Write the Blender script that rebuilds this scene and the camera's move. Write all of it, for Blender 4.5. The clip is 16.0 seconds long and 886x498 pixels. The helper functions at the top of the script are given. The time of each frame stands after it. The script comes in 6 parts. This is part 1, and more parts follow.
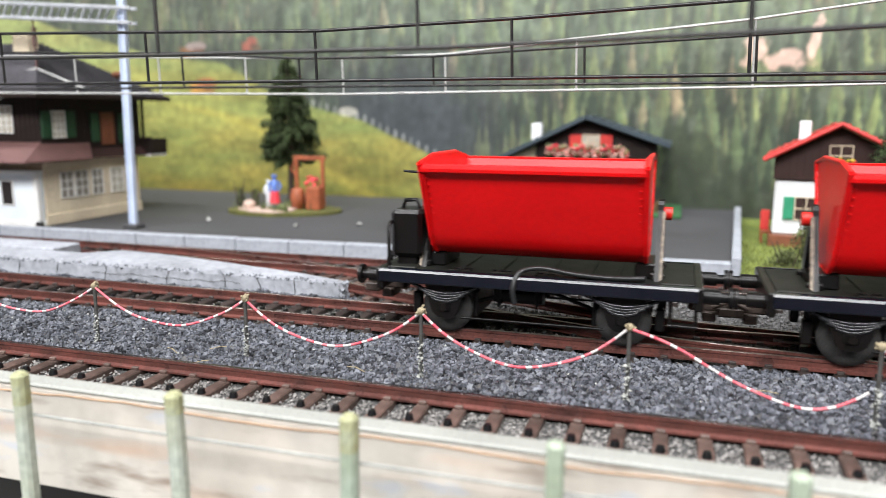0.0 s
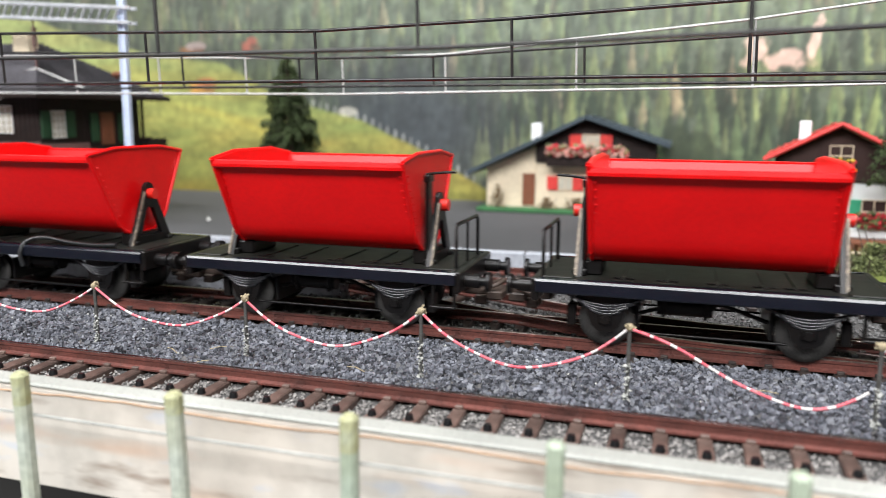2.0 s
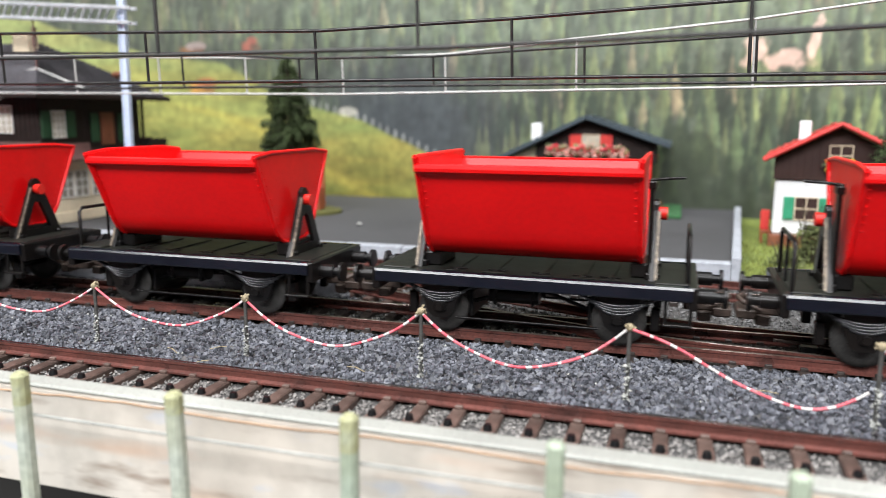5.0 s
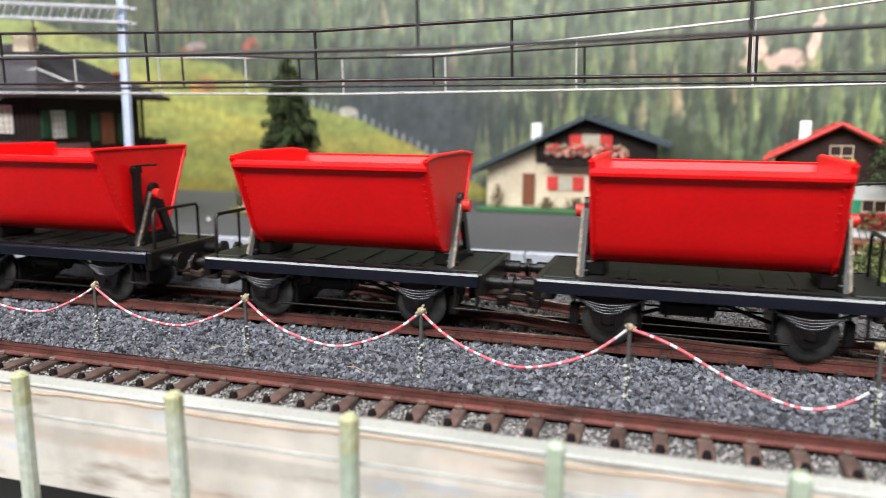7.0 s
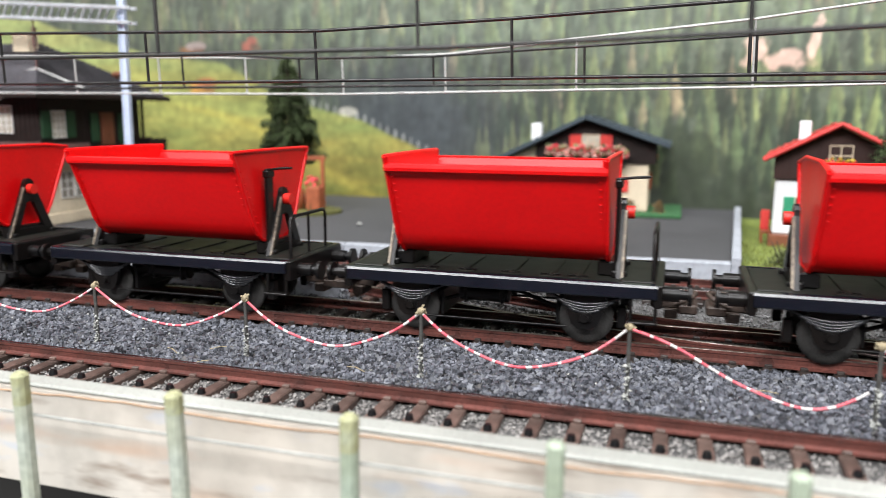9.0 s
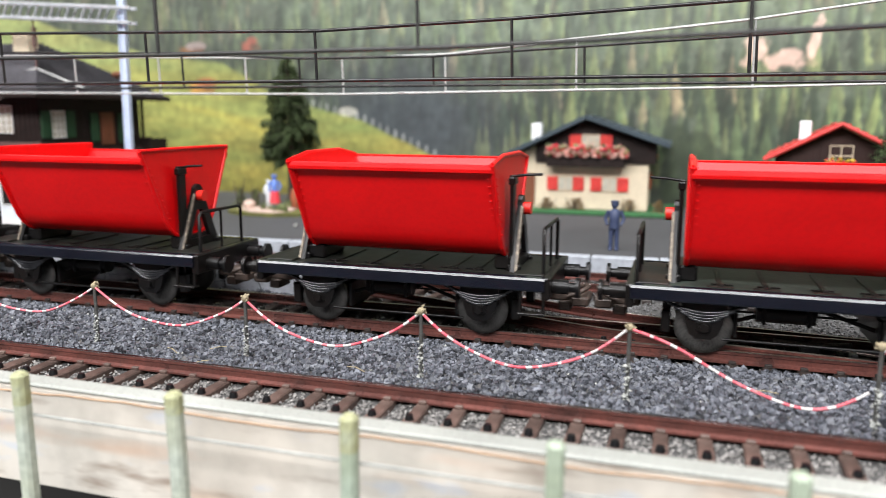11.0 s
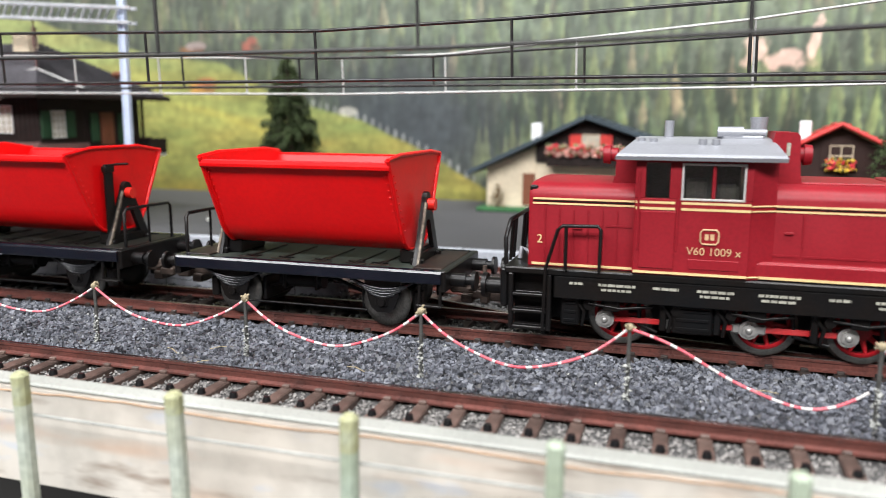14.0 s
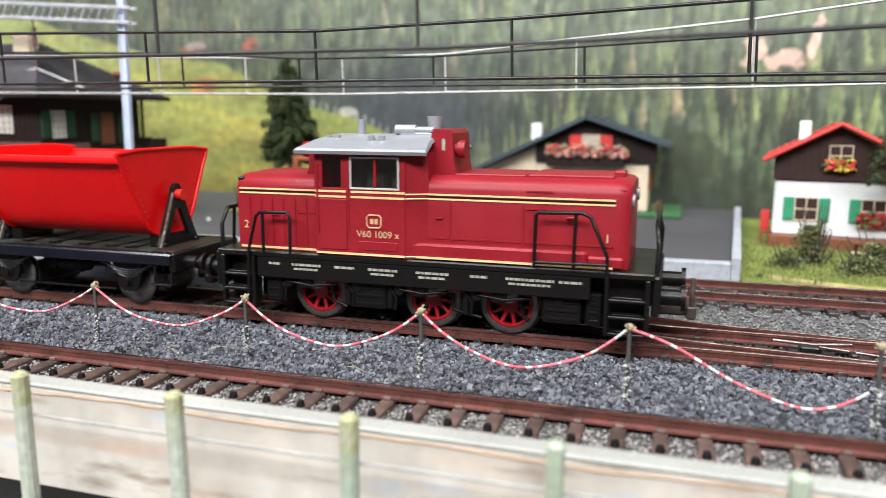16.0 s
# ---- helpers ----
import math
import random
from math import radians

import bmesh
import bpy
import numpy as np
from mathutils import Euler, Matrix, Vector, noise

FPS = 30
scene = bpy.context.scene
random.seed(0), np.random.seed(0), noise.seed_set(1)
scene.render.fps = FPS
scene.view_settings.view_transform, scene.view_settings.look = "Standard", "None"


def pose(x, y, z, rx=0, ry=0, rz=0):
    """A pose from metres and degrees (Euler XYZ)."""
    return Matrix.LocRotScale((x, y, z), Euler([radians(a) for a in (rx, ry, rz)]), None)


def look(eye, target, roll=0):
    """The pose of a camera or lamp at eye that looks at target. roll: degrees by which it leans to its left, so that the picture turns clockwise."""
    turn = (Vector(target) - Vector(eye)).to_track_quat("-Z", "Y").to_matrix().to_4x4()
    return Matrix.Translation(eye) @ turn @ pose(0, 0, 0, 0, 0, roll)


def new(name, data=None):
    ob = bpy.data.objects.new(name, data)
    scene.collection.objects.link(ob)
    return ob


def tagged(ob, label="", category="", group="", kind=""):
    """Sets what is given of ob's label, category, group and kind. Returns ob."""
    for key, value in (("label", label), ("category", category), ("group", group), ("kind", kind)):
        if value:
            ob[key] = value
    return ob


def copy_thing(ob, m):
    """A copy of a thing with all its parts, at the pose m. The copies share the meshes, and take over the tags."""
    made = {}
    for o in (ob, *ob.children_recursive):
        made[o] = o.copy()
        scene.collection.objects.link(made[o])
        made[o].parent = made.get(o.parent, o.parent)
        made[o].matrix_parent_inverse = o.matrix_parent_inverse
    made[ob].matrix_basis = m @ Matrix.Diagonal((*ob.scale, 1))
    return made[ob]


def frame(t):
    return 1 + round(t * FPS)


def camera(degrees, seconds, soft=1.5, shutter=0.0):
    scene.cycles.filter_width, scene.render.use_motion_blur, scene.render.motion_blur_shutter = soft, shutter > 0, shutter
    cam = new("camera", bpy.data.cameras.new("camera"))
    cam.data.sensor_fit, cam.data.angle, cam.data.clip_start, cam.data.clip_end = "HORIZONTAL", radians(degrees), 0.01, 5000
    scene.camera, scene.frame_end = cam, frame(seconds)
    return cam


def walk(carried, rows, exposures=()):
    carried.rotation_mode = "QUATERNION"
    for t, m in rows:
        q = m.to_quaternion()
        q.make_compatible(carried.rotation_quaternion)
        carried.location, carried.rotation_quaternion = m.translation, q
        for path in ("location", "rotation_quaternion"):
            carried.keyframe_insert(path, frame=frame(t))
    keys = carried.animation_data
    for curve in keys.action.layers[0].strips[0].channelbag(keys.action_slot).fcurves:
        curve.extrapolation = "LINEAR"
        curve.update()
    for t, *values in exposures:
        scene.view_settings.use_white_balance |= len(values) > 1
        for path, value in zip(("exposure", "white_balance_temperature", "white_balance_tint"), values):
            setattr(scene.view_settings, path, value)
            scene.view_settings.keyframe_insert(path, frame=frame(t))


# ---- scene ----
# A model railway at its true size (1:87). Lengths below are millimetres; K turns them into metres.
K = 0.001
cam = camera(60.72, 16.0, soft=0.35, shutter=0.3)
EYE = (0.0, -172.63 * K, 48.49 * K)
AHEAD = (-0.29258, 0.94054, -0.17256)
VIEW = look(EYE, [EYE[i] + AHEAD[i] for i in range(3)], 0.176)
walk(cam, [(0.0, VIEW), (16.0, VIEW)])
cam.data.dof.use_dof = True
cam.data.dof.focus_distance = 0.170
cam.data.dof.aperture_fstop = 16.5

# ---- light: a closed show room, a lamp strip under its ceiling, an added front fill ----
world = bpy.data.worlds.new("room_air")
world.use_nodes = True
world.node_tree.nodes["Background"].inputs[0].default_value = (0.97, 0.98, 1.0, 1)
world.node_tree.nodes["Background"].inputs[1].default_value = 0.4
scene.world = world
scene.view_settings.exposure = 0.0


def strip_lamp(x, y, z, sx, sy, watts, tilt=0.0):
    data = bpy.data.lights.new("area_lamp", "AREA")
    data.shape, data.size, data.size_y = "RECTANGLE", sx, sy
    data.energy, data.color = watts, (0.985, 0.985, 1.0)
    ob = new("area_lamp", data)
    ob.matrix_world = pose(x, y, z, tilt, 0, 0)
    return ob


# added fill, hung low and tilted to brighten the sides facing the camera
strip_lamp(-0.1, -1.35, 1.18, 2.4, 0.4, 71, 46)
strip_lamp(-0.1, -0.28, 1.42, 2.4, 0.3, 45.5)


# ---- geometry helpers ----
class Geo:
    """Vertices and faces in millimetres."""

    def __init__(self):
        self.v, self.f, self.s = [], [], []

    def add(self, verts, faces, smooth=False):
        n = len(self.v)
        self.v += [tuple(a) for a in verts]
        self.f += [tuple(i + n for i in f) for f in faces]
        self.s += [smooth] * len(faces)
        return self

    def box(self, x0, x1, y0, y1, z0, z1, b=0.0, m=None):
        xs, ys, zs = (x0, x1), (y0, y1), (z0, z1)
        b = min(b, abs(x1 - x0) * 0.45, abs(y1 - y0) * 0.45, abs(z1 - z0) * 0.45)
        sg = (1, -1)
        V, F = [], []
        if b <= 0:
            V = [(xs[i], ys[j], zs[k]) for i in (0, 1) for j in (0, 1) for k in (0, 1)]
            F = [(0, 1, 3, 2), (4, 6, 7, 5), (0, 4, 5, 1), (2, 3, 7, 6), (0, 2, 6, 4), (1, 5, 7, 3)]
        else:
            idx = {}
            for i in (0, 1):
                for j in (0, 1):
                    for k in (0, 1):
                        c = (xs[i], ys[j], zs[k])
                        o = (sg[i] * b, sg[j] * b, sg[k] * b)
                        for a in range(3):
                            q = [c[d] + (0 if d == a else o[d]) for d in range(3)]
                            idx[(i, j, k, a)] = len(V)
                            V.append(tuple(q))
            def g(c, a):
                return idx[(c[0], c[1], c[2], a)]
            for a in range(3):
                o1, o2 = (a + 1) % 3, (a + 2) % 3
                for e in (0, 1):
                    ring = []
                    for p, q in ((0, 0), (1, 0), (1, 1), (0, 1)):
                        c = [0, 0, 0]
                        c[a], c[o1], c[o2] = e, p, q
                        ring.append(g(c, a))
                    F.append(tuple(ring if e else ring[::-1]))
                for p in (0, 1):
                    for q in (0, 1):
                        c0, c1 = [0, 0, 0], [0, 0, 0]
                        c0[a], c1[a] = 0, 1
                        c0[o1] = c1[o1] = p
                        c0[o2] = c1[o2] = q
                        quad = (g(c0, o1), g(c1, o1), g(c1, o2), g(c0, o2))
                        F.append(quad if p == q else quad[::-1])
            for i in (0, 1):
                for j in (0, 1):
                    for k in (0, 1):
                        t = tuple(idx[(i, j, k, a)] for a in range(3))
                        F.append(t if (i + j + k) % 2 else t[::-1])
        if m is not None:
            V = [tuple(m @ Vector(p)) for p in V]
        return self.add(V, F)

    def prism(self, prof, lo, hi, axis=0, smooth=False, caps=True):
        """A closed outline of (a, b) drawn out along an axis; a, b are the two other axes in cyclic order."""
        n = len(prof)
        V = []
        for t in (lo, hi):
            for a, b in prof:
                V.append(((t, a, b), (b, t, a), (a, b, t))[axis])
        F = [(i, (i + 1) % n, n + (i + 1) % n, n + i) for i in range(n)]
        self.add(V, F, smooth)
        if caps:
            self.add(V, [tuple(range(n - 1, -1, -1)), tuple(range(n, 2 * n))])
        return self

    def cyl(self, c, r, h, axis=2, seg=16, r2=None):
        r2 = r if r2 is None else r2
        V = []
        for t, q in ((0, r), (h, r2)):
            for i in range(seg):
                a = 2 * math.pi * i / seg
                p = (q * math.cos(a), q * math.sin(a))
                d = ((t, *p), (p[1], t, p[0]), (*p, t))[axis]
                V.append((c[0] + d[0], c[1] + d[1], c[2] + d[2]))
        F = [(i, (i + 1) % seg, seg + (i + 1) % seg, seg + i) for i in range(seg)]
        self.add(V, F, True)
        self.add(V, [tuple(range(seg - 1, -1, -1)), tuple(range(seg, 2 * seg))])
        return self

    def lathe(self, prof, c=(0, 0, 0), axis=1, seg=28):
        """Outline of (along, radius) turned round an axis."""
        n = len(prof)
        V = []
        for i in range(seg):
            a = 2 * math.pi * i / seg
            for t, q in prof:
                p = (q * math.cos(a), q * math.sin(a))
                d = ((t, *p), (p[1], t, p[0]), (*p, t))[axis]
                V.append((c[0] + d[0], c[1] + d[1], c[2] + d[2]))
        F = []
        for i in range(seg):
            j = (i + 1) % seg
            for k in range(n - 1):
                F.append((i * n + k, j * n + k, j * n + k + 1, i * n + k + 1))
        return self.add(V, F, True)

    def tube(self, pts, r, seg=8, closed=False):
        pts = [Vector(p) for p in pts]
        n = len(pts)
        rad = r if isinstance(r, (list, tuple)) else [r] * n
        V = []
        side = None
        for i, p in enumerate(pts):
            d = (pts[min(i + 1, n - 1)] - pts[max(i - 1, 0)]).normalized()
            if side is None:
                side = d.orthogonal().normalized()
            side = (side - d * side.dot(d)).normalized()
            up = d.cross(side)
            for k in range(seg):
                a = 2 * math.pi * k / seg
                V.append(tuple(p + side * (math.cos(a) * rad[i]) + up * (math.sin(a) * rad[i])))
        F = [(i * seg + k, i * seg + (k + 1) % seg, (i + 1) * seg + (k + 1) % seg, (i + 1) * seg + k) for i in range(n - 1) for k in range(seg)]
        self.add(V, F, True)
        self.add(V, [tuple(range(seg - 1, -1, -1)), tuple(range((n - 1) * seg, n * seg))])
        return self

    def ball(self, c, r, seg=12, rings=7, sq=(1, 1, 1)):
        prof = [(-r * math.cos(math.pi * i / rings), max(r * math.sin(math.pi * i / rings), 1e-4)) for i in range(rings + 1)]
        g = Geo().lathe(prof, axis=2, seg=seg)
        return self.add([(c[0] + x * sq[0], c[1] + y * sq[1], c[2] + z * sq[2]) for x, y, z in g.v], g.f, True)

    def stone(self, c, r, rnd):
        V = []
        for d in ((1, 0, 0), (-1, 0, 0), (0, 1, 0), (0, -1, 0), (0, 0, 1), (0, 0, -1)):
            q = r * rnd.uniform(0.55, 1.25)
            V.append((c[0] + d[0] * q + rnd.uniform(-.35, .35) * r, c[1] + d[1] * q + rnd.uniform(-.35, .35) * r, c[2] + d[2] * q * .8 + rnd.uniform(-.3, .3) * r))
        return self.add(V, [(0, 2, 4), (2, 1, 4), (1, 3, 4), (3, 0, 4), (2, 0, 5), (1, 2, 5), (3, 1, 5), (0, 3, 5)])

    def chunk(self, c, r, rnd):
        """A broken six-sided stone with uneven corners."""
        m = pose(0, 0, 0, rnd.uniform(0, 360), rnd.uniform(0, 360), rnd.uniform(0, 360)).to_3x3()
        V = []
        for i in (-1, 1):
            for j in (-1, 1):
                for k in (-1, 1):
                    q = m @ Vector((i * rnd.uniform(.45, .95), j * rnd.uniform(.4, .8), k * rnd.uniform(.3, .7)))
                    V.append((c[0] + q.x * r, c[1] + q.y * r, c[2] + q.z * r))
        return self.add(V, [(0, 1, 3, 2), (4, 6, 7, 5), (0, 4, 5, 1), (2, 3, 7, 6), (0, 2, 6, 4), (1, 5, 7, 3)])

    def mesh(self, name, mat):
        me = bpy.data.meshes.new(name)
        me.from_pydata([(x * K, y * K, z * K) for x, y, z in self.v], [], self.f)
        me.polygons.foreach_set("use_smooth", self.s)
        if mat:
            me.materials.append(mat)
        me.validate()
        me.update()
        return me


def at(x, y, z, rx=0, ry=0, rz=0):
    return pose(x * K, y * K, z * K, rx, ry, rz)


def part(name, geo, mat, parent, label="", m=None):
    """One mesh object under a thing or under a part."""
    ob = new(name, geo if isinstance(geo, bpy.types.Mesh) else geo.mesh(name, mat))
    ob.parent = parent
    if m is not None:
        ob.matrix_basis = m
    return tagged(ob, label)


def thing(name, label, category, m=None, group="", kind="", geo=None, mat=None):
    ob = new(name, geo.mesh(name, mat) if geo else None)
    if m is not None:
        ob.matrix_basis = m
    return tagged(ob, label, category, group, kind)


def arc(cx, cy, r, a0, a1, n):
    return [(cx + r * math.cos(radians(a0 + (a1 - a0) * i / n)), cy + r * math.sin(radians(a0 + (a1 - a0) * i / n))) for i in range(n + 1)]


def text_mesh(txt, size, mat, name="lettering"):
    cu = bpy.data.curves.new(name, "FONT")
    cu.body, cu.size, cu.align_x, cu.align_y, cu.extrude = txt, size * K, "CENTER", "CENTER", 0.02 * K
    tmp = new("temporary", cu)
    me = bpy.data.meshes.new_from_object(tmp.evaluated_get(bpy.context.evaluated_depsgraph_get()))
    bpy.data.objects.remove(tmp)
    me.materials.clear()
    me.materials.append(mat)
    return me


# ---- materials ----
def material(name, color, rough=0.6, metal=0.0, var=0.25, scale=300.0, fine=2500.0, bump=0.15, depth=0.0002, tint=None, spec=0.5, coat=0.0, rnd=0.0, stain=0.5):
    """A surface with stains at one size, grain at another, and fine relief."""
    m = bpy.data.materials.new(name)
    m.use_nodes = True
    nt = m.node_tree
    N, Lk = nt.nodes, nt.links
    bs = N["Principled BSDF"]
    co = N.new("ShaderNodeTexCoord")
    n1, n2 = N.new("ShaderNodeTexNoise"), N.new("ShaderNodeTexNoise")
    n1.inputs["Scale"].default_value, n2.inputs["Scale"].default_value = scale, fine
    n1.inputs["Detail"].default_value, n2.inputs["Detail"].default_value = 5, 3
    for n in (n1, n2):
        Lk.new(co.outputs["Object"], n.inputs["Vector"])
    ramp = N.new("ShaderNodeValToRGB")
    ramp.color_ramp.elements[0].position, ramp.color_ramp.elements[1].position = 0.5 - stain * 0.4, 0.5 + stain * 0.4
    t = tint or tuple(c * (1 - var) for c in color)
    ramp.color_ramp.elements[0].color, ramp.color_ramp.elements[1].color = (*t, 1), (*color, 1)
    Lk.new(n1.outputs["Fac"], ramp.inputs["Fac"])
    mix = N.new("ShaderNodeMix")
    mix.data_type, mix.blend_type = "RGBA", "MULTIPLY"
    mix.inputs["Factor"].default_value = min(1.0, var * 1.6)
    r2 = N.new("ShaderNodeValToRGB")
    r2.color_ramp.elements[0].position, r2.color_ramp.elements[1].position = 0.3, 0.6
    r2.color_ramp.elements[0].color = (0.45, 0.45, 0.45, 1)
    Lk.new(n2.outputs["Fac"], r2.inputs["Fac"])
    Lk.new(ramp.outputs["Color"], mix.inputs["A"])
    Lk.new(r2.outputs["Color"], mix.inputs["B"])
    out = mix.outputs["Result"]
    if rnd:
        info = N.new("ShaderNodeObjectInfo")
        geo = N.new("ShaderNodeNewGeometry")
        add = N.new("ShaderNodeMath")
        add.operation = "ADD"
        Lk.new(info.outputs["Random"], add.inputs[0])
        Lk.new(geo.outputs["Random Per Island"], add.inputs[1])
        fr = N.new("ShaderNodeMath")
        fr.operation = "FRACT"
        Lk.new(add.outputs[0], fr.inputs[0])
        mr = N.new("ShaderNodeMapRange")
        mr.inputs["To Min"].default_value, mr.inputs["To Max"].default_value = 1 - rnd, 1 + rnd
        Lk.new(fr.outputs[0], mr.inputs["Value"])
        hs = N.new("ShaderNodeHueSaturation")
        Lk.new(mr.outputs[0], hs.inputs["Value"])
        Lk.new(out, hs.inputs["Color"])
        out = hs.outputs["Color"]
    Lk.new(out, bs.inputs["Base Color"])
    rr = N.new("ShaderNodeMapRange")
    rr.inputs["To Min"].default_value, rr.inputs["To Max"].default_value = max(0.02, rough - 0.12), min(1, rough + 0.12)
    Lk.new(n1.outputs["Fac"], rr.inputs["Value"])
    Lk.new(rr.outputs[0], bs.inputs["Roughness"])
    bs.inputs["Metallic"].default_value = metal
    bs.inputs["Specular IOR Level"].default_value = spec
    bs.inputs["Coat Weight"].default_value = coat
    bs.inputs["Coat Roughness"].default_value = 0.2
    if bump:
        bp = N.new("ShaderNodeBump")
        bp.inputs["Strength"].default_value, bp.inputs["Distance"].default_value = bump, depth
        Lk.new(n2.outputs["Fac"], bp.inputs["Height"])
        Lk.new(bp.outputs["Normal"], bs.inputs["Normal"])
    return m


def glass_material(name, tint=(0.9, 0.95, 0.95)):
    m = bpy.data.materials.new(name)
    m.use_nodes = True
    b = m.node_tree.nodes["Principled BSDF"]
    b.inputs["Base Color"].default_value = (*tint, 1)
    b.inputs["Transmission Weight"].default_value = 1.0
    b.inputs["Roughness"].default_value = 0.05
    b.inputs["IOR"].default_value = 1.45
    return m


M = {}
M["red_tub"] = material("red_tub", (0.80, 0.005, 0.006), 0.33, var=0.08, scale=60, fine=900, bump=0.03, tint=(0.70, 0.004, 0.006), spec=0.34)
M["red_dot"] = material("red_dot", (0.75, 0.02, 0.012), 0.4, var=0.1)
M["loco_red"] = material("loco_red", (0.265, 0.009, 0.017), 0.44, var=0.16, scale=90, fine=1500, bump=0.06, spec=0.32)
M["wheel_red"] = material("wheel_red", (0.50, 0.012, 0.020), 0.4, var=0.35, scale=300)
M["black"] = material("black_plastic", (0.0045, 0.0048, 0.0055), 0.34, var=0.4, scale=120, fine=1800, bump=0.12, tint=(0.009, 0.007, 0.006), spec=0.28)
M["black_beam"] = material("black_beam", (0.006, 0.008, 0.015), 0.2, var=0.3, scale=90, fine=1500, bump=0.04, spec=0.65)
M["deck"] = material("deck_grey", (0.017, 0.0185, 0.014), 0.5, var=0.5, scale=160, fine=1400, bump=0.2, tint=(0.006, 0.006, 0.0055), spec=0.3)
M["deck_green"] = material("deck_grey_green", (0.060, 0.074, 0.060), 0.5, var=0.5, scale=130, fine=1400, bump=0.2, tint=(0.030, 0.036, 0.030), spec=0.3)
M["spring"] = material("spring_steel", (0.022, 0.023, 0.026), 0.22, metal=0.2, var=0.3, scale=400, fine=1500, bump=0.05, spec=0.8)
M["cat_dull"] = material("wire_dull", (0.045, 0.044, 0.042), 0.5, metal=0.2, var=0.4, scale=250)
M["post_pale"] = material("post_pale", (0.38, 0.45, 0.37), 0.6, var=0.25, scale=70, fine=700, bump=0.2, tint=(0.32, 0.37, 0.26), stain=0.4)
M["sleeper_dark"] = material("sleeper_dark", (0.058, 0.045, 0.040), 0.45, var=0.45, scale=260, fine=2200, bump=0.25, rnd=0.3)
M["rust_dust"] = material("rusty_deck", (0.045, 0.026, 0.018), 0.5, var=0.6, scale=110, fine=900, bump=0.25, tint=(0.005, 0.005, 0.007), spec=0.3)
M["wheel_steel"] = material("wheel_steel", (0.30, 0.29, 0.27), 0.38, metal=0.9, var=0.4, scale=300)
M["wheel_dark"] = material("wheel_dark", (0.095, 0.092, 0.088), 0.38, metal=0.5, var=0.4, scale=300)
M["silver"] = material("silver_paint", (0.34, 0.35, 0.38), 0.4, metal=0.3, var=0.15, scale=120, bump=0.05)
M["rod"] = material("rod_steel", (0.46, 0.45, 0.43), 0.36, metal=0.55, var=0.25)
M["rod_red"] = material("rod_red", (0.52, 0.018, 0.022), 0.3, var=0.2, scale=300, tint=(0.40, 0.06, 0.06))
M["number_tan"] = material("number_tan", (0.62, 0.40, 0.22), 0.55, var=0.2)
M["window_metal"] = material("window_metal", (0.62, 0.60, 0.58), 0.35, metal=0.2, var=0.15)
M["cab_inside"] = material("cab_inside", (0.34, 0.31, 0.27), 0.6, var=0.4, scale=150)
M["brass_link"] = material("worn_edge", (0.30, 0.25, 0.19), 0.42, metal=0.5, var=0.6, scale=700, tint=(0.04, 0.035, 0.03))
M["gold_line"] = material("cream_line", (0.78, 0.58, 0.28), 0.5, var=0.15)
M["white_print"] = material("white_print", (0.42, 0.41, 0.34), 0.6, var=0.4, scale=900)
M["white_paint"] = material("white_paint", (0.8, 0.79, 0.76), 0.55, var=0.1, scale=150)
M["rust"] = material("rail_rust", (0.158, 0.053, 0.042), 0.3, var=0.5, scale=160, fine=1800, bump=0.15, tint=(0.062, 0.028, 0.024))
M["rail_top"] = material("rail_top", (0.20, 0.17, 0.165), 0.25, metal=0.85, var=0.5, scale=150, fine=2000, tint=(0.06, 0.045, 0.045))
M["rail_bright"] = material("rail_bright", (0.36, 0.30, 0.28), 0.33, metal=0.85, var=0.5, scale=150, fine=2000, tint=(0.12, 0.08, 0.07))
M["sleeper"] = material("sleeper_brown", (0.135, 0.088, 0.072), 0.5, var=0.45, scale=260, fine=2200, bump=0.25, rnd=0.3)
M["stud"] = material("contact_stud", (0.012, 0.012, 0.013), 0.35, metal=0.3, var=0.3)
M["ballast_dark"] = material("ballast_dark", (0.100, 0.106, 0.124), 0.45, var=0.35, scale=300, fine=3000, bump=0.2, rnd=0.75)
M["ballast_grey"] = material("ballast_grey", (0.20, 0.20, 0.20), 0.7, var=0.35, scale=300, fine=3000, bump=0.2, rnd=0.4)
M["ballast_bed"] = material("ballast_bed", (0.11, 0.107, 0.104), 0.8, var=0.5, scale=500, fine=1500, bump=0.6, depth=0.0005, tint=(0.06, 0.058, 0.057))
M["asphalt"] = material("model_asphalt", (0.060, 0.060, 0.064), 0.75, var=0.3, scale=16, fine=1500, bump=0.3, depth=0.0002)
M["kerb"] = material("kerb_white", (0.40, 0.425, 0.47), 0.7, var=0.25, scale=45, fine=500, bump=0.2)
M["plaster"] = material("platform_plaster", (0.36, 0.375, 0.41), 0.8, var=0.3, scale=60, fine=420, bump=0.7, depth=0.0006)
M["board"] = material("cream_board", (0.62, 0.59, 0.53), 0.6, var=0.16, scale=28, fine=240, bump=0.2, tint=(0.56, 0.50, 0.43), stain=0.6)
M["board_edge"] = material("grey_board_edge", (0.40, 0.41, 0.375), 0.6, var=0.3, scale=35)
M["seam"] = material("orange_seam", (0.58, 0.38, 0.24), 0.7, var=0.3, scale=60)
M["gap_shade"] = material("gap_shade_black", (0.012, 0.011, 0.01), 0.8, var=0.3)
M["post_green"] = material("post_green", (0.48, 0.53, 0.47), 0.6, var=0.3, scale=70, fine=700, bump=0.3, tint=(0.42, 0.44, 0.32), stain=0.4)
M["wire_grey"] = material("wire_grey", (0.42, 0.43, 0.40), 0.5, var=0.3)
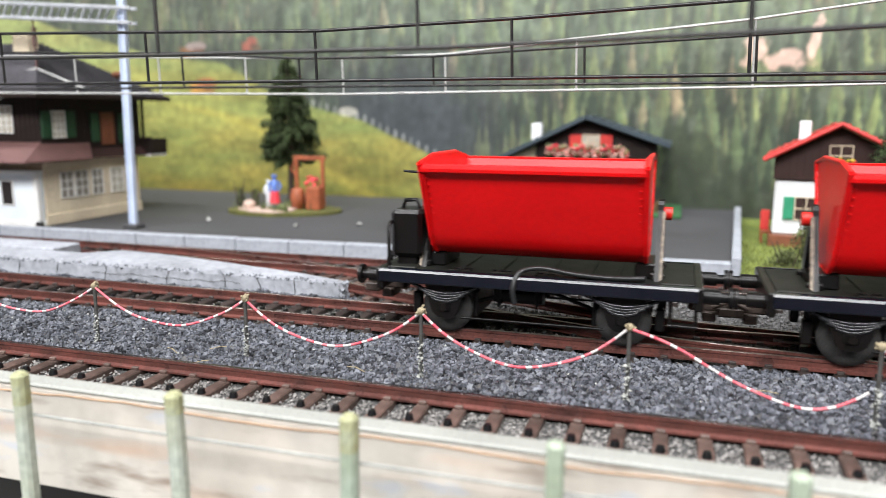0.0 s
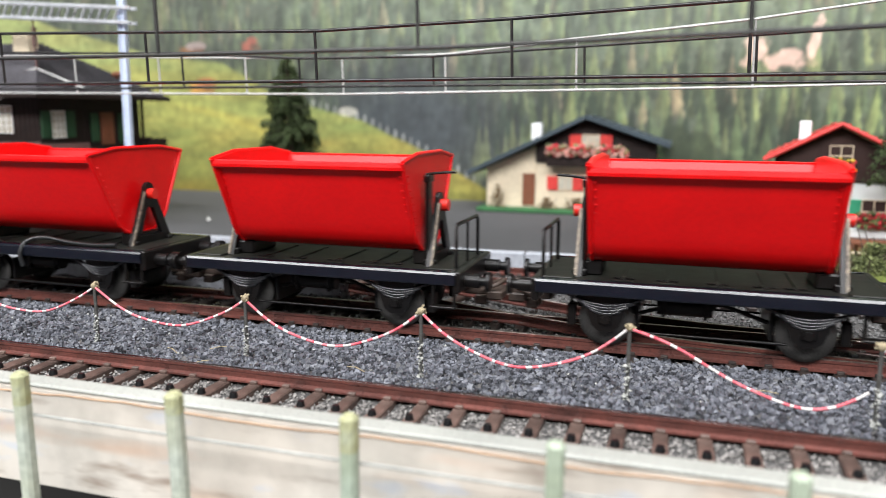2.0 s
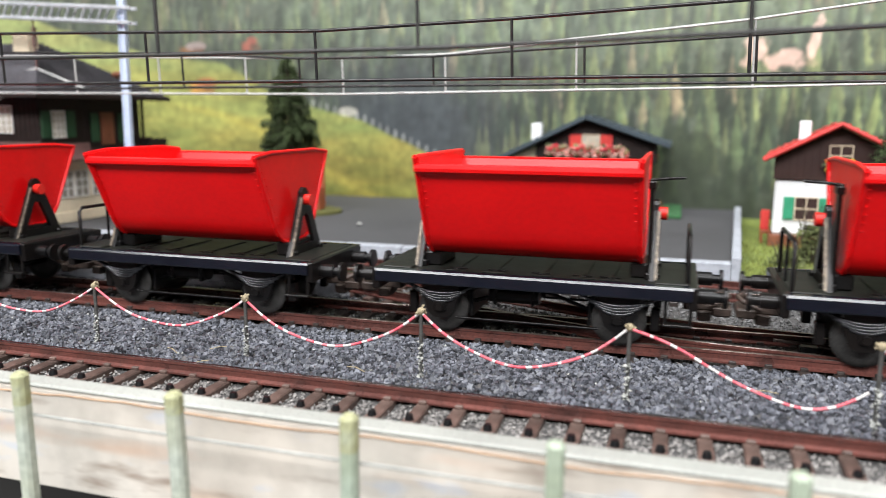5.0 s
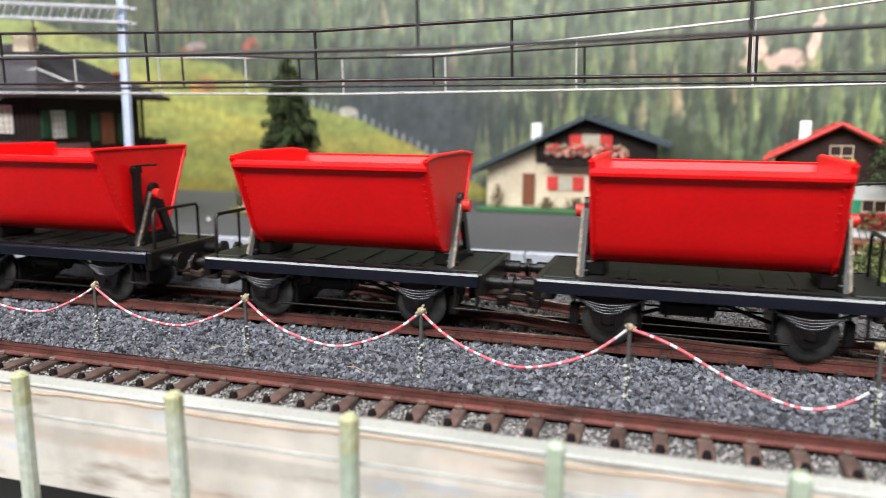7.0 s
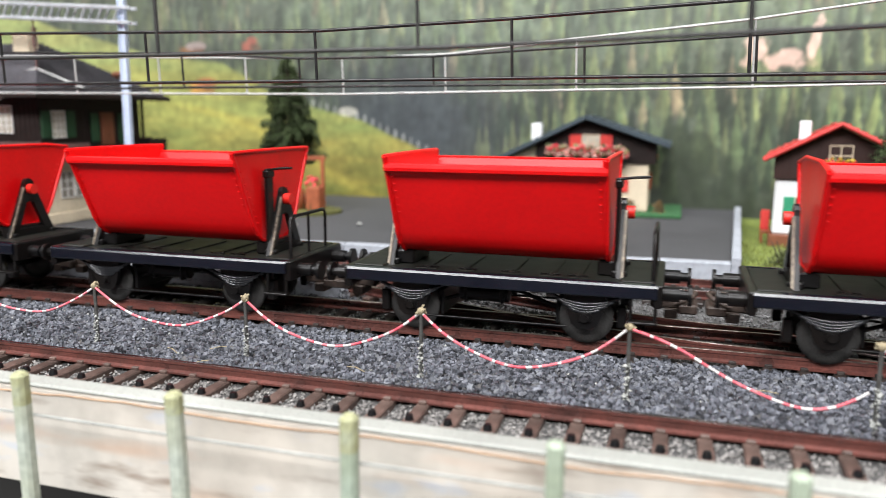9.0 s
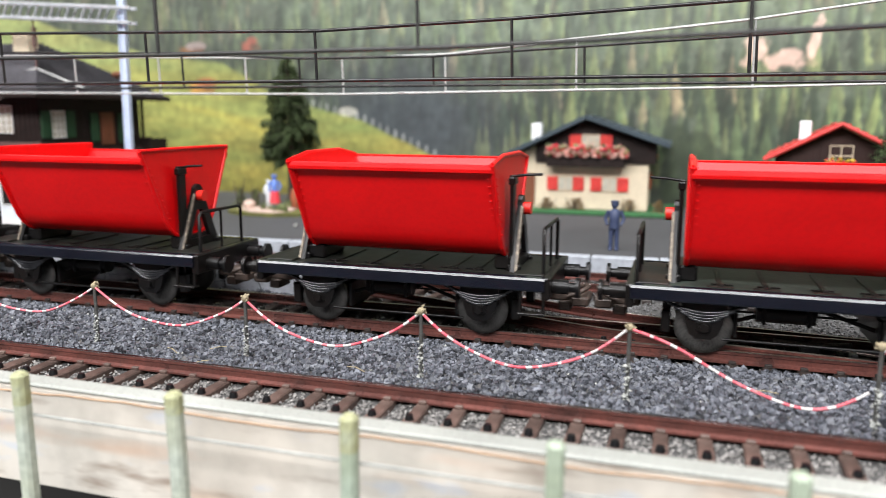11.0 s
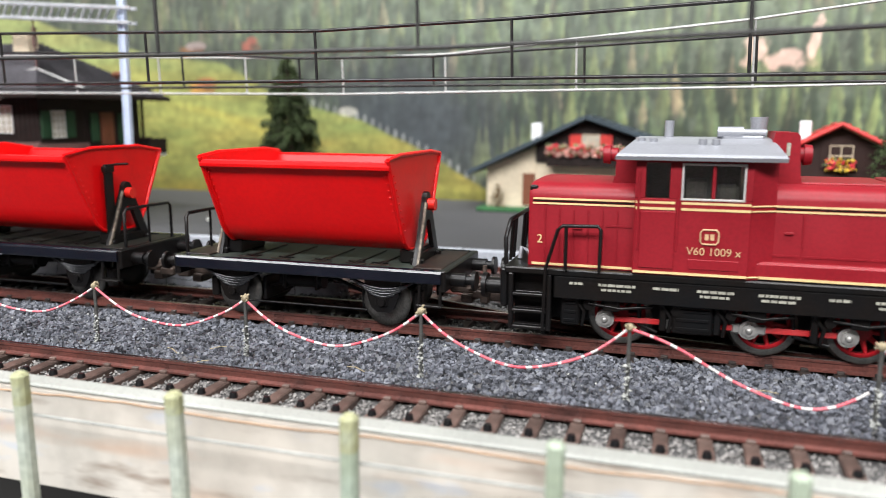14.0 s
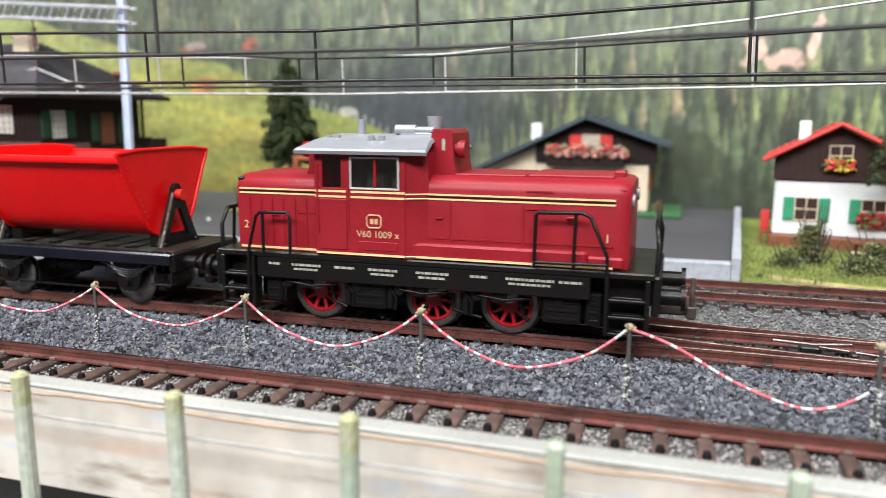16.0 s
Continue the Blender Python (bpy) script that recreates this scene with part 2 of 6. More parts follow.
M["cat_black"] = material("wire_black", (0.018, 0.018, 0.019), 0.35, metal=0.4, var=0.5, scale=350, fine=1500, tint=(0.05, 0.047, 0.045))
M["cat_silver"] = material("wire_silver", (0.62, 0.62, 0.60), 0.4, metal=0.3, var=0.25, scale=250)
M["mast"] = material("mast_paint", (0.58, 0.66, 0.82), 0.5, var=0.2, scale=90)
M["mast_grey"] = material("mast_grey", (0.50, 0.52, 0.55), 0.5, var=0.3, scale=200)
M["rope_white"] = material("rope_white", (0.78, 0.74, 0.72), 0.8, var=0.2, scale=900, fine=5000, bump=0.6)
M["rope_red"] = material("rope_red", (0.68, 0.055, 0.09), 0.8, var=0.3, scale=900, fine=5000, bump=0.6, tint=(0.70, 0.22, 0.25))
M["post_steel"] = material("post_steel", (0.16, 0.16, 0.15), 0.45, metal=0.5, var=0.5, scale=500)
M["glue"] = material("dried_glue", (0.42, 0.43, 0.40), 0.5, var=0.4, scale=900)
M["knot"] = material("knot_thread", (0.42, 0.35, 0.22), 0.8, var=0.5, scale=1200, bump=0.5)
M["grass"] = material("lawn", (0.22, 0.27, 0.05), 0.9, var=0.45, scale=130, fine=1400, bump=0.8, depth=0.0006, tint=(0.11, 0.15, 0.03))
M["blade"] = material("grass_blades", (0.26, 0.30, 0.07), 0.8, var=0.4, scale=200, rnd=0.5)
M["green_mat"] = material("green_mat", (0.035, 0.14, 0.045), 0.9, var=0.4, scale=300, fine=2000, bump=0.6)
M["cork"] = material("cork_edge", (0.40, 0.33, 0.13), 0.8, var=0.4, scale=200)
M["needles"] = material("spruce_needles", (0.082, 0.118, 0.042), 0.8, var=0.4, scale=150, rnd=0.6)
M["leaf"] = material("bush_leaves", (0.145, 0.17, 0.06), 0.8, var=0.4, scale=200, rnd=0.7)
M["leaf_dry"] = material("dry_leaves", (0.22, 0.13, 0.045), 0.8, var=0.4, scale=200, rnd=0.6)
M["bark"] = material("bark", (0.09, 0.065, 0.045), 0.85, var=0.5, scale=300, bump=0.6)
M["roof_slate"] = material("slate_roof", (0.105, 0.100, 0.112), 0.55, var=0.3, scale=90, fine=700, bump=0.5, rnd=0.15)
M["roof_blue"] = material("dark_blue_roof", (0.035, 0.055, 0.07), 0.6, var=0.3, scale=90)
M["roof_red"] = material("red_roof", (0.55, 0.035, 0.03), 0.55, var=0.2, scale=120, bump=0.3)
M["canopy"] = material("canopy_brown", (0.17, 0.085, 0.078), 0.6, var=0.3, scale=70)
M["dark_wood"] = material("dark_wood", (0.022, 0.012, 0.010), 0.65, var=0.4, scale=160, fine=900, bump=0.4, spec=0.3)
M["brown_wall"] = material("brown_wall", (0.042, 0.019, 0.016), 0.65, var=0.3, scale=130, bump=0.3, spec=0.3)
M["cream_wall"] = material("cream_wall", (0.74, 0.63, 0.46), 0.75, var=0.2, scale=60, fine=900, bump=0.2)
M["white_wall"] = material("white_wall", (0.74, 0.75, 0.76), 0.7, var=0.08, scale=80, fine=900, bump=0.2)
M["pale_blue"] = material("pale_annex", (0.76, 0.81, 0.85), 0.7, var=0.1, scale=80)
M["shutter_green"] = material("shutter_green", (0.03, 0.30, 0.16), 0.6, var=0.2)
M["shutter_dark"] = material("shutter_dark_green", (0.018, 0.075, 0.03), 0.6, var=0.3)
M["shutter_red"] = material("shutter_red", (0.70, 0.05, 0.04), 0.6, var=0.2)
M["pane_dark"] = material("dark_pane", (0.03, 0.025, 0.024), 0.12, var=0.2, bump=0.0)
M["pane_light"] = material("curtained_pane", (0.60, 0.56, 0.46), 0.4, var=0.3, scale=400)
M["frame_cream"] = material("window_frame_cream", (0.68, 0.55, 0.40), 0.6, var=0.2)
M["door_brown"] = material("door_brown", (0.22, 0.07, 0.03), 0.6, var=0.3)
M["orange"] = material("orange_wood", (0.40, 0.105, 0.04), 0.6, var=0.4, scale=300)
M["pink_path"] = material("pink_path", (0.62, 0.46, 0.38), 0.85, var=0.3, scale=300, bump=0.5)
M["flower_red"] = material("flower_red", (0.75, 0.05, 0.07), 0.7, var=0.3, rnd=0.3)
M["flower_yellow"] = material("flower_yellow", (0.75, 0.50, 0.04), 0.7, var=0.3, rnd=0.3)
M["flower_pink"] = material("flower_pink", (0.66, 0.36, 0.30), 0.7, var=0.3, rnd=0.3)
M["figure_blue"] = material("figure_blue", (0.035, 0.05, 0.11), 0.6, var=0.2)
M["figure_light"] = material("figure_light", (0.12, 0.22, 0.60), 0.6, var=0.3)
M["room_wall"] = material("room_wall", (0.27, 0.265, 0.26), 0.8, var=0.06, scale=3, fine=60)
M["room_floor"] = material("room_floor", (0.25, 0.22, 0.19), 0.6, var=0.2, scale=4, fine=60)
M["coupler"] = material("coupler_brown", (0.085, 0.058, 0.045), 0.6, var=0.5, scale=400, bump=0.3)
M["hose"] = material("black_cable", (0.02, 0.021, 0.022), 0.35, var=0.2)
M["moss_yellow"] = material("yellow_moss", (0.34, 0.31, 0.07), 0.8, var=0.4, scale=110, fine=900, bump=0.4, tint=(0.42, 0.46, 0.36), stain=0.4)
M["pane_grey"] = material("grey_pane", (0.36, 0.33, 0.28), 0.3, var=0.4, scale=300)
M["cab_glass"] = glass_material("cab_glass", (0.93, 0.94, 0.94))


def stained_board():
    m = M["board"]
    nt = m.node_tree
    N, Lk = nt.nodes, nt.links
    bs = N["Principled BSDF"]
    prev = bs.inputs["Base Color"].links[0].from_socket
    co = N.new("ShaderNodeTexCoord")
    for col, sx, sz, lo, hi, amount, off in (((0.42, 0.50, 0.62), 60, 160, 0.60, 0.72, 0.7, 3.0), ((0.60, 0.40, 0.28), 22, 110, 0.53, 0.68, 0.8, 11.0), ((0.22, 0.16, 0.12), 40, 170, 0.60, 0.70, 0.8, 23.0)):
        mp = N.new("ShaderNodeMapping")
        mp.inputs["Scale"].default_value = (sx, 1, sz)
        mp.inputs["Location"].default_value = (off, 0, off)
        mp.inputs["Rotation"].default_value = (0, 0.12, 0)
        ns = N.new("ShaderNodeTexNoise")
        ns.inputs["Scale"].default_value, ns.inputs["Detail"].default_value = 1.0, 4
        Lk.new(co.outputs["Object"], mp.inputs["Vector"])
        Lk.new(mp.outputs["Vector"], ns.inputs["Vector"])
        mr = N.new("ShaderNodeMapRange")
        mr.inputs["From Min"].default_value, mr.inputs["From Max"].default_value = lo, hi
        mr.inputs["To Max"].default_value = amount
        Lk.new(ns.outputs["Fac"], mr.inputs["Value"])
        mx = N.new("ShaderNodeMix")
        mx.data_type = "RGBA"
        mx.inputs["B"].default_value = (*col, 1)
        Lk.new(mr.outputs[0], mx.inputs["Factor"])
        Lk.new(prev, mx.inputs["A"])
        prev = mx.outputs["Result"]
    Lk.new(prev, bs.inputs["Base Color"])


stained_board()
rng = random.Random(7)


# ---- the room and the layout's base ----
# unseen shell added round the layout; its dark grey limits the bounced light
def room():
    thing("floor", "brown show room floor under the layout", "floor", kind="structure", geo=Geo().box(-2500, 2500, -2500, 2500, -1030, -1000), mat=M["room_floor"])
    thing("ceiling", "unseen grey show room ceiling", "ceiling", kind="structure", geo=Geo().box(-2500, 2500, -2500, 2500, 1500, 1530), mat=M["room_wall"])
    for n, b in (("wall_north", (-2500, 2500, 2470, 2500)), ("wall_south", (-2500, 2500, -2500, -2470)), ("wall_east", (2470, 2500, -2470, 2470)), ("wall_west", (-2500, -2470, -2470, 2470))):
        thing(n, "plain unseen grey wall closing the show room", "wall", kind="structure", geo=Geo().box(*b, -999, 1499), mat=M["room_wall"])


def ground():
    g = Geo()
    prof = [(-72.8, -60), (-72.8, -4.4), (-70, -4.2), (-50.5, -4.0), (-47.5, -3.0), (-33, -2.0), (-16, -3.0), (-10.5, -3.2), (-7, -4.2), (70, -4.0), (130, -4.0), (300, -4), (300, -60)]
    g.prism(prof[::-1], -1080, 1000, 0)
    thing("ground", "dark glued ballast bed of the model railway", "ground", kind="structure", geo=g, mat=M["ballast_bed"])


def layout_table():
    tb = thing("layout_table", "plain timber frame table carrying the model railway", "table", kind="structure")
    part("frame", Geo().box(-1080, 1000, -110, 300, -120, -60.5, 2), M["bark"], tb)
    for x in (-1040, -40, 960):
        for y in (-90, 280):
            part("leg", Geo().box(x - 22, x + 22, y - 18, y + 18, -1000, -120, 3), M["bark"], tb)


RAILPROF = [(-1.1, -2.5), (1.1, -2.5), (1.1, -2.15), (0.25, -1.8), (0.25, -0.85), (0.48, -0.65), (0.48, -0.06), (-0.48, -0.06), (-0.48, -0.65), (-0.25, -0.85), (-0.25, -1.8), (-1.1, -2.15)]


def sweep(prof, line, g=None):
    """Draws an outline of (sideways, up) along a level line of (x, y)."""
    g = g or Geo()
    n, k = len(line), len(prof)
    V = []
    for i, (x, y) in enumerate(line):
        a, b = line[max(i - 1, 0)], line[min(i + 1, n - 1)]
        d = Vector((b[0] - a[0], b[1] - a[1])).normalized()
        for s, u in prof:
            V.append((x - d.y * s, y + d.x * s, u))
    F = [(i * k + j, i * k + (j + 1) % k, (i + 1) * k + (j + 1) % k, (i + 1) * k + j) for i in range(n - 1) for j in range(k)]
    g.add(V, F)
    g.add(V, [tuple(range(k - 1, -1, -1)), tuple(range((n - 1) * k, n * k))])
    return g


def offset(line, s):
    out = []
    n = len(line)
    for i, (x, y) in enumerate(line):
        a, b = line[max(i - 1, 0)], line[min(i + 1, n - 1)]
        d = Vector((b[0] - a[0], b[1] - a[1])).normalized()
        out.append((x - d.y * s, y + d.x * s))
    return out


def sleeper_geo(half):
    g = Geo().box(-1.25, 1.25, -half, half, -4.6, -2.55, 0.25)
    for s in (-8.25, 8.25):
        for e in (-1, 1):
            g.box(-0.75, 0.75, s + e * 1.05 - 0.45, s + e * 1.05 + 0.45, -2.6, -1.85, 0.15)
    return g


def rail(parent, line, top=None):
    r = part("rail", sweep(RAILPROF, line), M["rust"], parent, "rusty red-brown steel rail")
    part("running_surface", sweep([(-0.44, -0.06), (0.44, -0.06), (0.38, 0.0), (-0.38, 0.0)], line), top or M["rail_top"], r, "worn metal top of the rail")
    return r


def track(label, line, half, x_from, x_to, studs, top=None, wood="sleeper_dark"):
    tr = thing("track", label, "railway track", kind="structure")
    for s in (-8.25, 8.25):
        rail(tr, offset(line, s), top)
    me = sleeper_geo(half).mesh("sleeper", M[wood])
    sg = Geo().cyl((0, 0, -2.6), 0.85, 1.0, 2, 10, 0.6).mesh("contact_stud", M["stud"])
    n = int((x_to - x_from) / 6.88)
    for i in range(n + 1):
        x = x_from + i * 6.88
        k = min(range(len(line)), key=lambda j: abs(line[j][0] - x))
        a, b = line[max(k - 1, 0)], line[min(k + 1, len(line) - 1)]
        t = (x - a[0]) / (b[0] - a[0])
        y, ang = a[1] + t * (b[1] - a[1]), math.degrees(math.atan2(b[1] - a[1], b[0] - a[0]))
        w = rng.uniform(-1.2, 1.2)
        part("sleeper", me, None, tr, m=at(x, y, rng.uniform(-0.1, 0.05), 0, 0, ang + w))
        if studs:
            part("contact_stud", sg, None, tr, m=at(x, y, 0))
    return tr


def straight(y, a=-420, b=140):
    return [(a + (b - a) * i / 60, y) for i in range(61)]


def spline(pts, n=10):
    out = []
    for i in range(len(pts) - 1):
        p0, p1, p2, p3 = (Vector(pts[max(0, min(len(pts) - 1, i + d))]) for d in (-1, 0, 1, 2))
        for k in range(n):
            t = k / n
            out.append(tuple(0.5 * ((2 * p1) + (p2 - p0) * t + (2 * p0 - 5 * p1 + 4 * p2 - p3) * t * t + (3 * p1 - p0 - 3 * p2 + p3) * t ** 3)))
    out.append(tuple(pts[-1]))
    return out


def tracks():
    track("rusty straight track beside the layout's cream edge board", straight(-57.5), 14.6, -200, 70, True, wood="sleeper")
    track("rusty straight track that carries the tipper train", straight(0.0, -1070, 990), 14.6, -1060.4, 980, True, M["rail_bright"])
    track("rusty track in front of the white platform kerb", straight(57.5), 13.6, -330, 120, False)
    branch = spline([(-300, 57.6), (-215, 57.2), (-175, 55.3), (-143, 50.5), (-113, 43.2), (-95, 37.6), (-60, 25.5), (-30, 14.5), (0, 6.6), (25, 3.4), (62, 0.2)])
    tr = thing("turnout", "crossover rails joining the two rusty tracks", "railway turnout", kind="structure")
    for s in (-8.25, 8.25):
        rail(tr, [(x, y) for x, y in offset(branch, s) if -205 < x < 60], M["rail_bright"])
    me = Geo().box(-1.25, 1.25, -12, 12, -4.6, -2.6, 0.25).mesh("sleeper", M["sleeper"])
    for i in range(17):
        x = -60 - i * 6.88
        k = min(range(len(branch)), key=lambda j: abs(branch[j][0] - x))
        part("sleeper", me, None, tr, m=at(x, branch[k][1], 0.02, 0, 0, -14))
    g = Geo()
    g.tube([(22, 4.6, -0.4), (30, 3.4, -0.4), (38, 5.6, -0.4)], 0.45, 6)
    g.tube([(31, 2.0, -0.4), (42, -1.5, -0.4), (52, -4.4, -0.4)], 0.4, 6)
    part("check_rail", g, M["rail_bright"], tr)
    part("frog", Geo().box(27, 31, 0.5, 3.0, -2.4, -0.3, 0.3).box(36, 37.5, -4, -1, -2.4, 0.2, 0.3), M["stud"], tr, "dark crossing piece")


def ballast():
    rnd = random.Random(3)

    def mound(y):
        if y < -33:
            return -3.0 + 1.1 * (y + 48) / 15
        return -1.9 - 0.75 * (y + 33) / 22
    g = Geo()
    for i in range(27000):
        x, y = rnd.uniform(-225, 62), rnd.uniform(-48.2, -12.5)
        if x > 20 and y < -44:
            continue
        lump = 0.5 * noise.noise(Vector((x, y, 0)) * 0.16)
        g.chunk((x, y, mound(y) + lump + rnd.uniform(-.25, .35)), rnd.uniform(0.38, 0.80) * rnd.uniform(.75, 1.1), rnd)
    for i in range(1900):
        x = rnd.uniform(-260, -84)
        y = 18.2 - abs(rnd.gauss(0, 1.6))
        g.chunk((x, y, -3.7 + max(0, (y - 15.4)) * .42 * (.4 + noise.noise(Vector((x * .11, 0, 3))) + .5) + rnd.uniform(-.2, .3)), rnd.uniform(0.4, 0.9), rnd)
    thing("ballast", "blue-black crushed stone heaped between two tracks", "ballast", kind="stuff", geo=g, mat=M["ballast_dark"])
    g = Geo()
    for i in range(90):
        x, y = rnd.uniform(-170, 40), rnd.uniform(-47, -14)
        g.stone((x, y, mound(y) + .35), rnd.uniform(0.2, 0.5), rnd)
    thing("loose_chips", "pale glue specks and chips on the ballast", "chips", kind="stuff", geo=g, mat=M["glue"])
    g = Geo()
    for i in range(12000):
        x, y = rnd.uniform(-130, 100), rnd.uniform(12, 72)
        g.stone((x, y, -3.9 + rnd.uniform(-.2, .35)), rnd.uniform(0.3, 0.6), rnd)
    thing("ballast", "pale grey crushed stone between the tracks", "ballast", kind="stuff", geo=g, mat=M["ballast_grey"])
    g = Geo()
    for i in range(26000):
        b = rnd.random()
        y = rnd.uniform(-66, -48) if b < 0.55 else rnd.uniform(-14.5, 14)
        g.stone((rnd.uniform(-240, 62), y, (-3.7 if y < -40 else -3.9) + rnd.uniform(-.2, .3)), rnd.uniform(0.2, 0.42), rnd)
    thing("ballast", "fine brown-grey grit between the sleepers", "ballast", kind="stuff", geo=g, mat=material("grit", (0.29, 0.275, 0.26), 0.7, var=0.4, rnd=0.6))
    g = Geo()
    for i in range(5):
        x, y, a = rnd.uniform(-120, 30), rnd.uniform(-46, -20), rnd.uniform(-.8, .8)
        z = mound(y) + .7
        g.tube([(x, y, z), (x + 2.5 * math.cos(a), y + 2.5 * math.sin(a), z + .4), (x + 5 * math.cos(a), y + 5 * math.sin(a), z)], .12, 4)
    thing("loose_fibre", "thin straw fibres lying on the ballast", "fibres", kind="stuff", geo=g, mat=M["knot"])


# ---- platforms and greenery ----
def platforms():
    g = Geo()
    low = [(-360, 18), (-90.5, 18.2), (-89.2, 22.8), (-108, 27.5), (-140, 35.5), (-168, 41.5), (-184, 43), (-193, 34.5), (-360, 38)]
    n = len(low)
    top = [(x, y + (0.6 if y < 19 else -0.6), 2.2 if x < -100 else 1.7) for x, y in low]
    V = [(x, y, -4.2) for x, y in low] + top
    g.add(V, [tuple(range(n - 1, -1, -1)), tuple(range(n, 2 * n))] + [(i, (i + 1) % n, n + (i + 1) % n, n + i) for i in range(n)])
    pl = thing("island_platform", "chipped white plaster island platform tapering between tracks", "platform", kind="structure", geo=g, mat=M["plaster"])
    part("raised_slab", Geo().box(-360, -208, 36, 49, -4, 2.6, 0.5), M["plaster"], pl)
    rnd = random.Random(5)
    cr = Geo()
    for x in (-205, -190, -171, -147, -128, -116, -104):
        cr.tube([(x, 17.95, -3.5), (x + rnd.uniform(-1, 1), 18.0, -1), (x + rnd.uniform(-1, 1), 18.5, 2.0)], 0.1, 5)
    cr.tube([(x, 18.1, -0.2 + rnd.uniform(-.35, .35)) for x in range(-176, -120, 3)], 0.07, 5)
    part("crack", cr, M["stud"], pl, "dark crack in the plaster")
    ch = Geo()
    for k in range(150):
        x = rnd.uniform(-215, -91)
        ch.chunk((x, 18.5 + abs(rnd.gauss(0, 1.4)), (2.15 if x < -100 else 1.7) + rnd.uniform(-.25, .1)), rnd.uniform(.3, .8), rnd)
    for k in range(40):
        ch.chunk((-89.6 + rnd.uniform(-.5, .6), rnd.uniform(18.4, 22.6), rnd.uniform(-3.6, 1.7)), rnd.uniform(.4, .9), rnd)
    tagged(part("crumbs", ch, M["plaster"], pl, "crumbled plaster along the edge"), kind="stuff")
    # station platform
    a, b = (-420, 66.5), (17.5, 79.4)
    g = Geo()
    out = [a, b, (27.5, 228), (-480, 228)]
    V = [(x, y, -4) for x, y in out] + [(x, y, 2.96) for x, y in out]
    g.add(V, [(4, 5, 6, 7), (0, 1, 5, 4), (1, 2, 6, 5), (2, 3, 7, 6), (3, 0, 4, 7)])
    pf = thing("pavement", "dark grey asphalt station platform and yard", "platform", kind="structure", geo=g, mat=M["asphalt"])
    ang = math.degrees(math.atan2(b[1] - a[1], b[0] - a[0]))
    d = Vector((b[0] - a[0], b[1] - a[1])).normalized()
    me = Geo().box(-10.9, 10.9, -1.6, 2.8, -4.0, 3.1, 0.35).mesh("kerb_stone", M["kerb"])
    for i in range(20):
        s = 11 + i * 22
        part("kerb_stone", me, None, pf, m=at(b[0] - d.x * s, b[1] - d.y * s, rng.uniform(-.12, .12), 0, 0, ang + rng.uniform(-.25, .25)))
    e = Vector((10.0, 148.6)).normalized()
    me2 = Geo().box(-12.2, 12.2, -1.5, 1.5, -4, 5.0, 0.35).mesh("kerb_stone", M["kerb"])
    ang2 = math.degrees(math.atan2(e.y, e.x))
    for i in range(6):
        s = 11 + i * 24.6
        part("kerb_stone", me2, None, pf, m=at(b[0] + 1.3 + e.x * s, b[1] + e.y * s, 0, 0, 0, ang2))
    # lawn
    g = Geo()
    xs, ys = 40, 40
    V, F = [], []
    for i in range(xs + 1):
        for j in range(ys + 1):
            x, y = 20 + 160 * i / xs, 82 + 146 * j / ys
            x += 8 * j / ys
            y2 = y - (1 - j / ys) * 12 * math.sin(min(1, max(0, (x - 20) / 60)) * 1.5)
            V.append((x, y2, -0.9 + 0.8 * noise.noise(Vector((x, y, 0)) * 0.07) - (2.5 if j == 0 else 0)))
    for i in range(xs):
        for j in range(ys):
            q = i * (ys + 1) + j
            F.append((q, q + ys + 1, q + ys + 2, q + 1))
    g.add(V, F, True)
    thing("lawn", "yellow-green model grass mat behind the track", "lawn", kind="structure", geo=g, mat=M["grass"])
    rnd = random.Random(11)
    g = Geo()
    for i in range(7000):
        x, y = rnd.uniform(22, 110), rnd.uniform(76, 150)
        if y < 82 - 11 * math.sin(min(1, max(0, (x - 20) / 60)) * 1.5):
            continue
        h, w, a = rnd.uniform(0.8, 2.4), rnd.uniform(0.12, 0.28), rnd.uniform(0, 3.14)
        c, s = math.cos(a) * w, math.sin(a) * w
        z = -1.6
        g.add([(x - c, y - s, z), (x + c, y + s, z), (x + rnd.uniform(-.8, .8), y + rnd.uniform(-.8, .8), z + h + .7)], [(0, 1, 2)])
    thing("grass", "short uneven tufts of model grass", "grass", kind="stuff", geo=g, mat=M["blade"])
    pts = [(24, 86, -2.2), (30, 82.5, -2.1), (40, 78.5, -2.1), (55, 74.5, -2.2), (75, 71.5, -2.2), (110, 70, -2.2)]
    thing("lawn_edging", "ochre cork strip edging the grass mat", "edging", kind="structure", geo=Geo().tube(pts, 1.3, 8), mat=M["cork"])


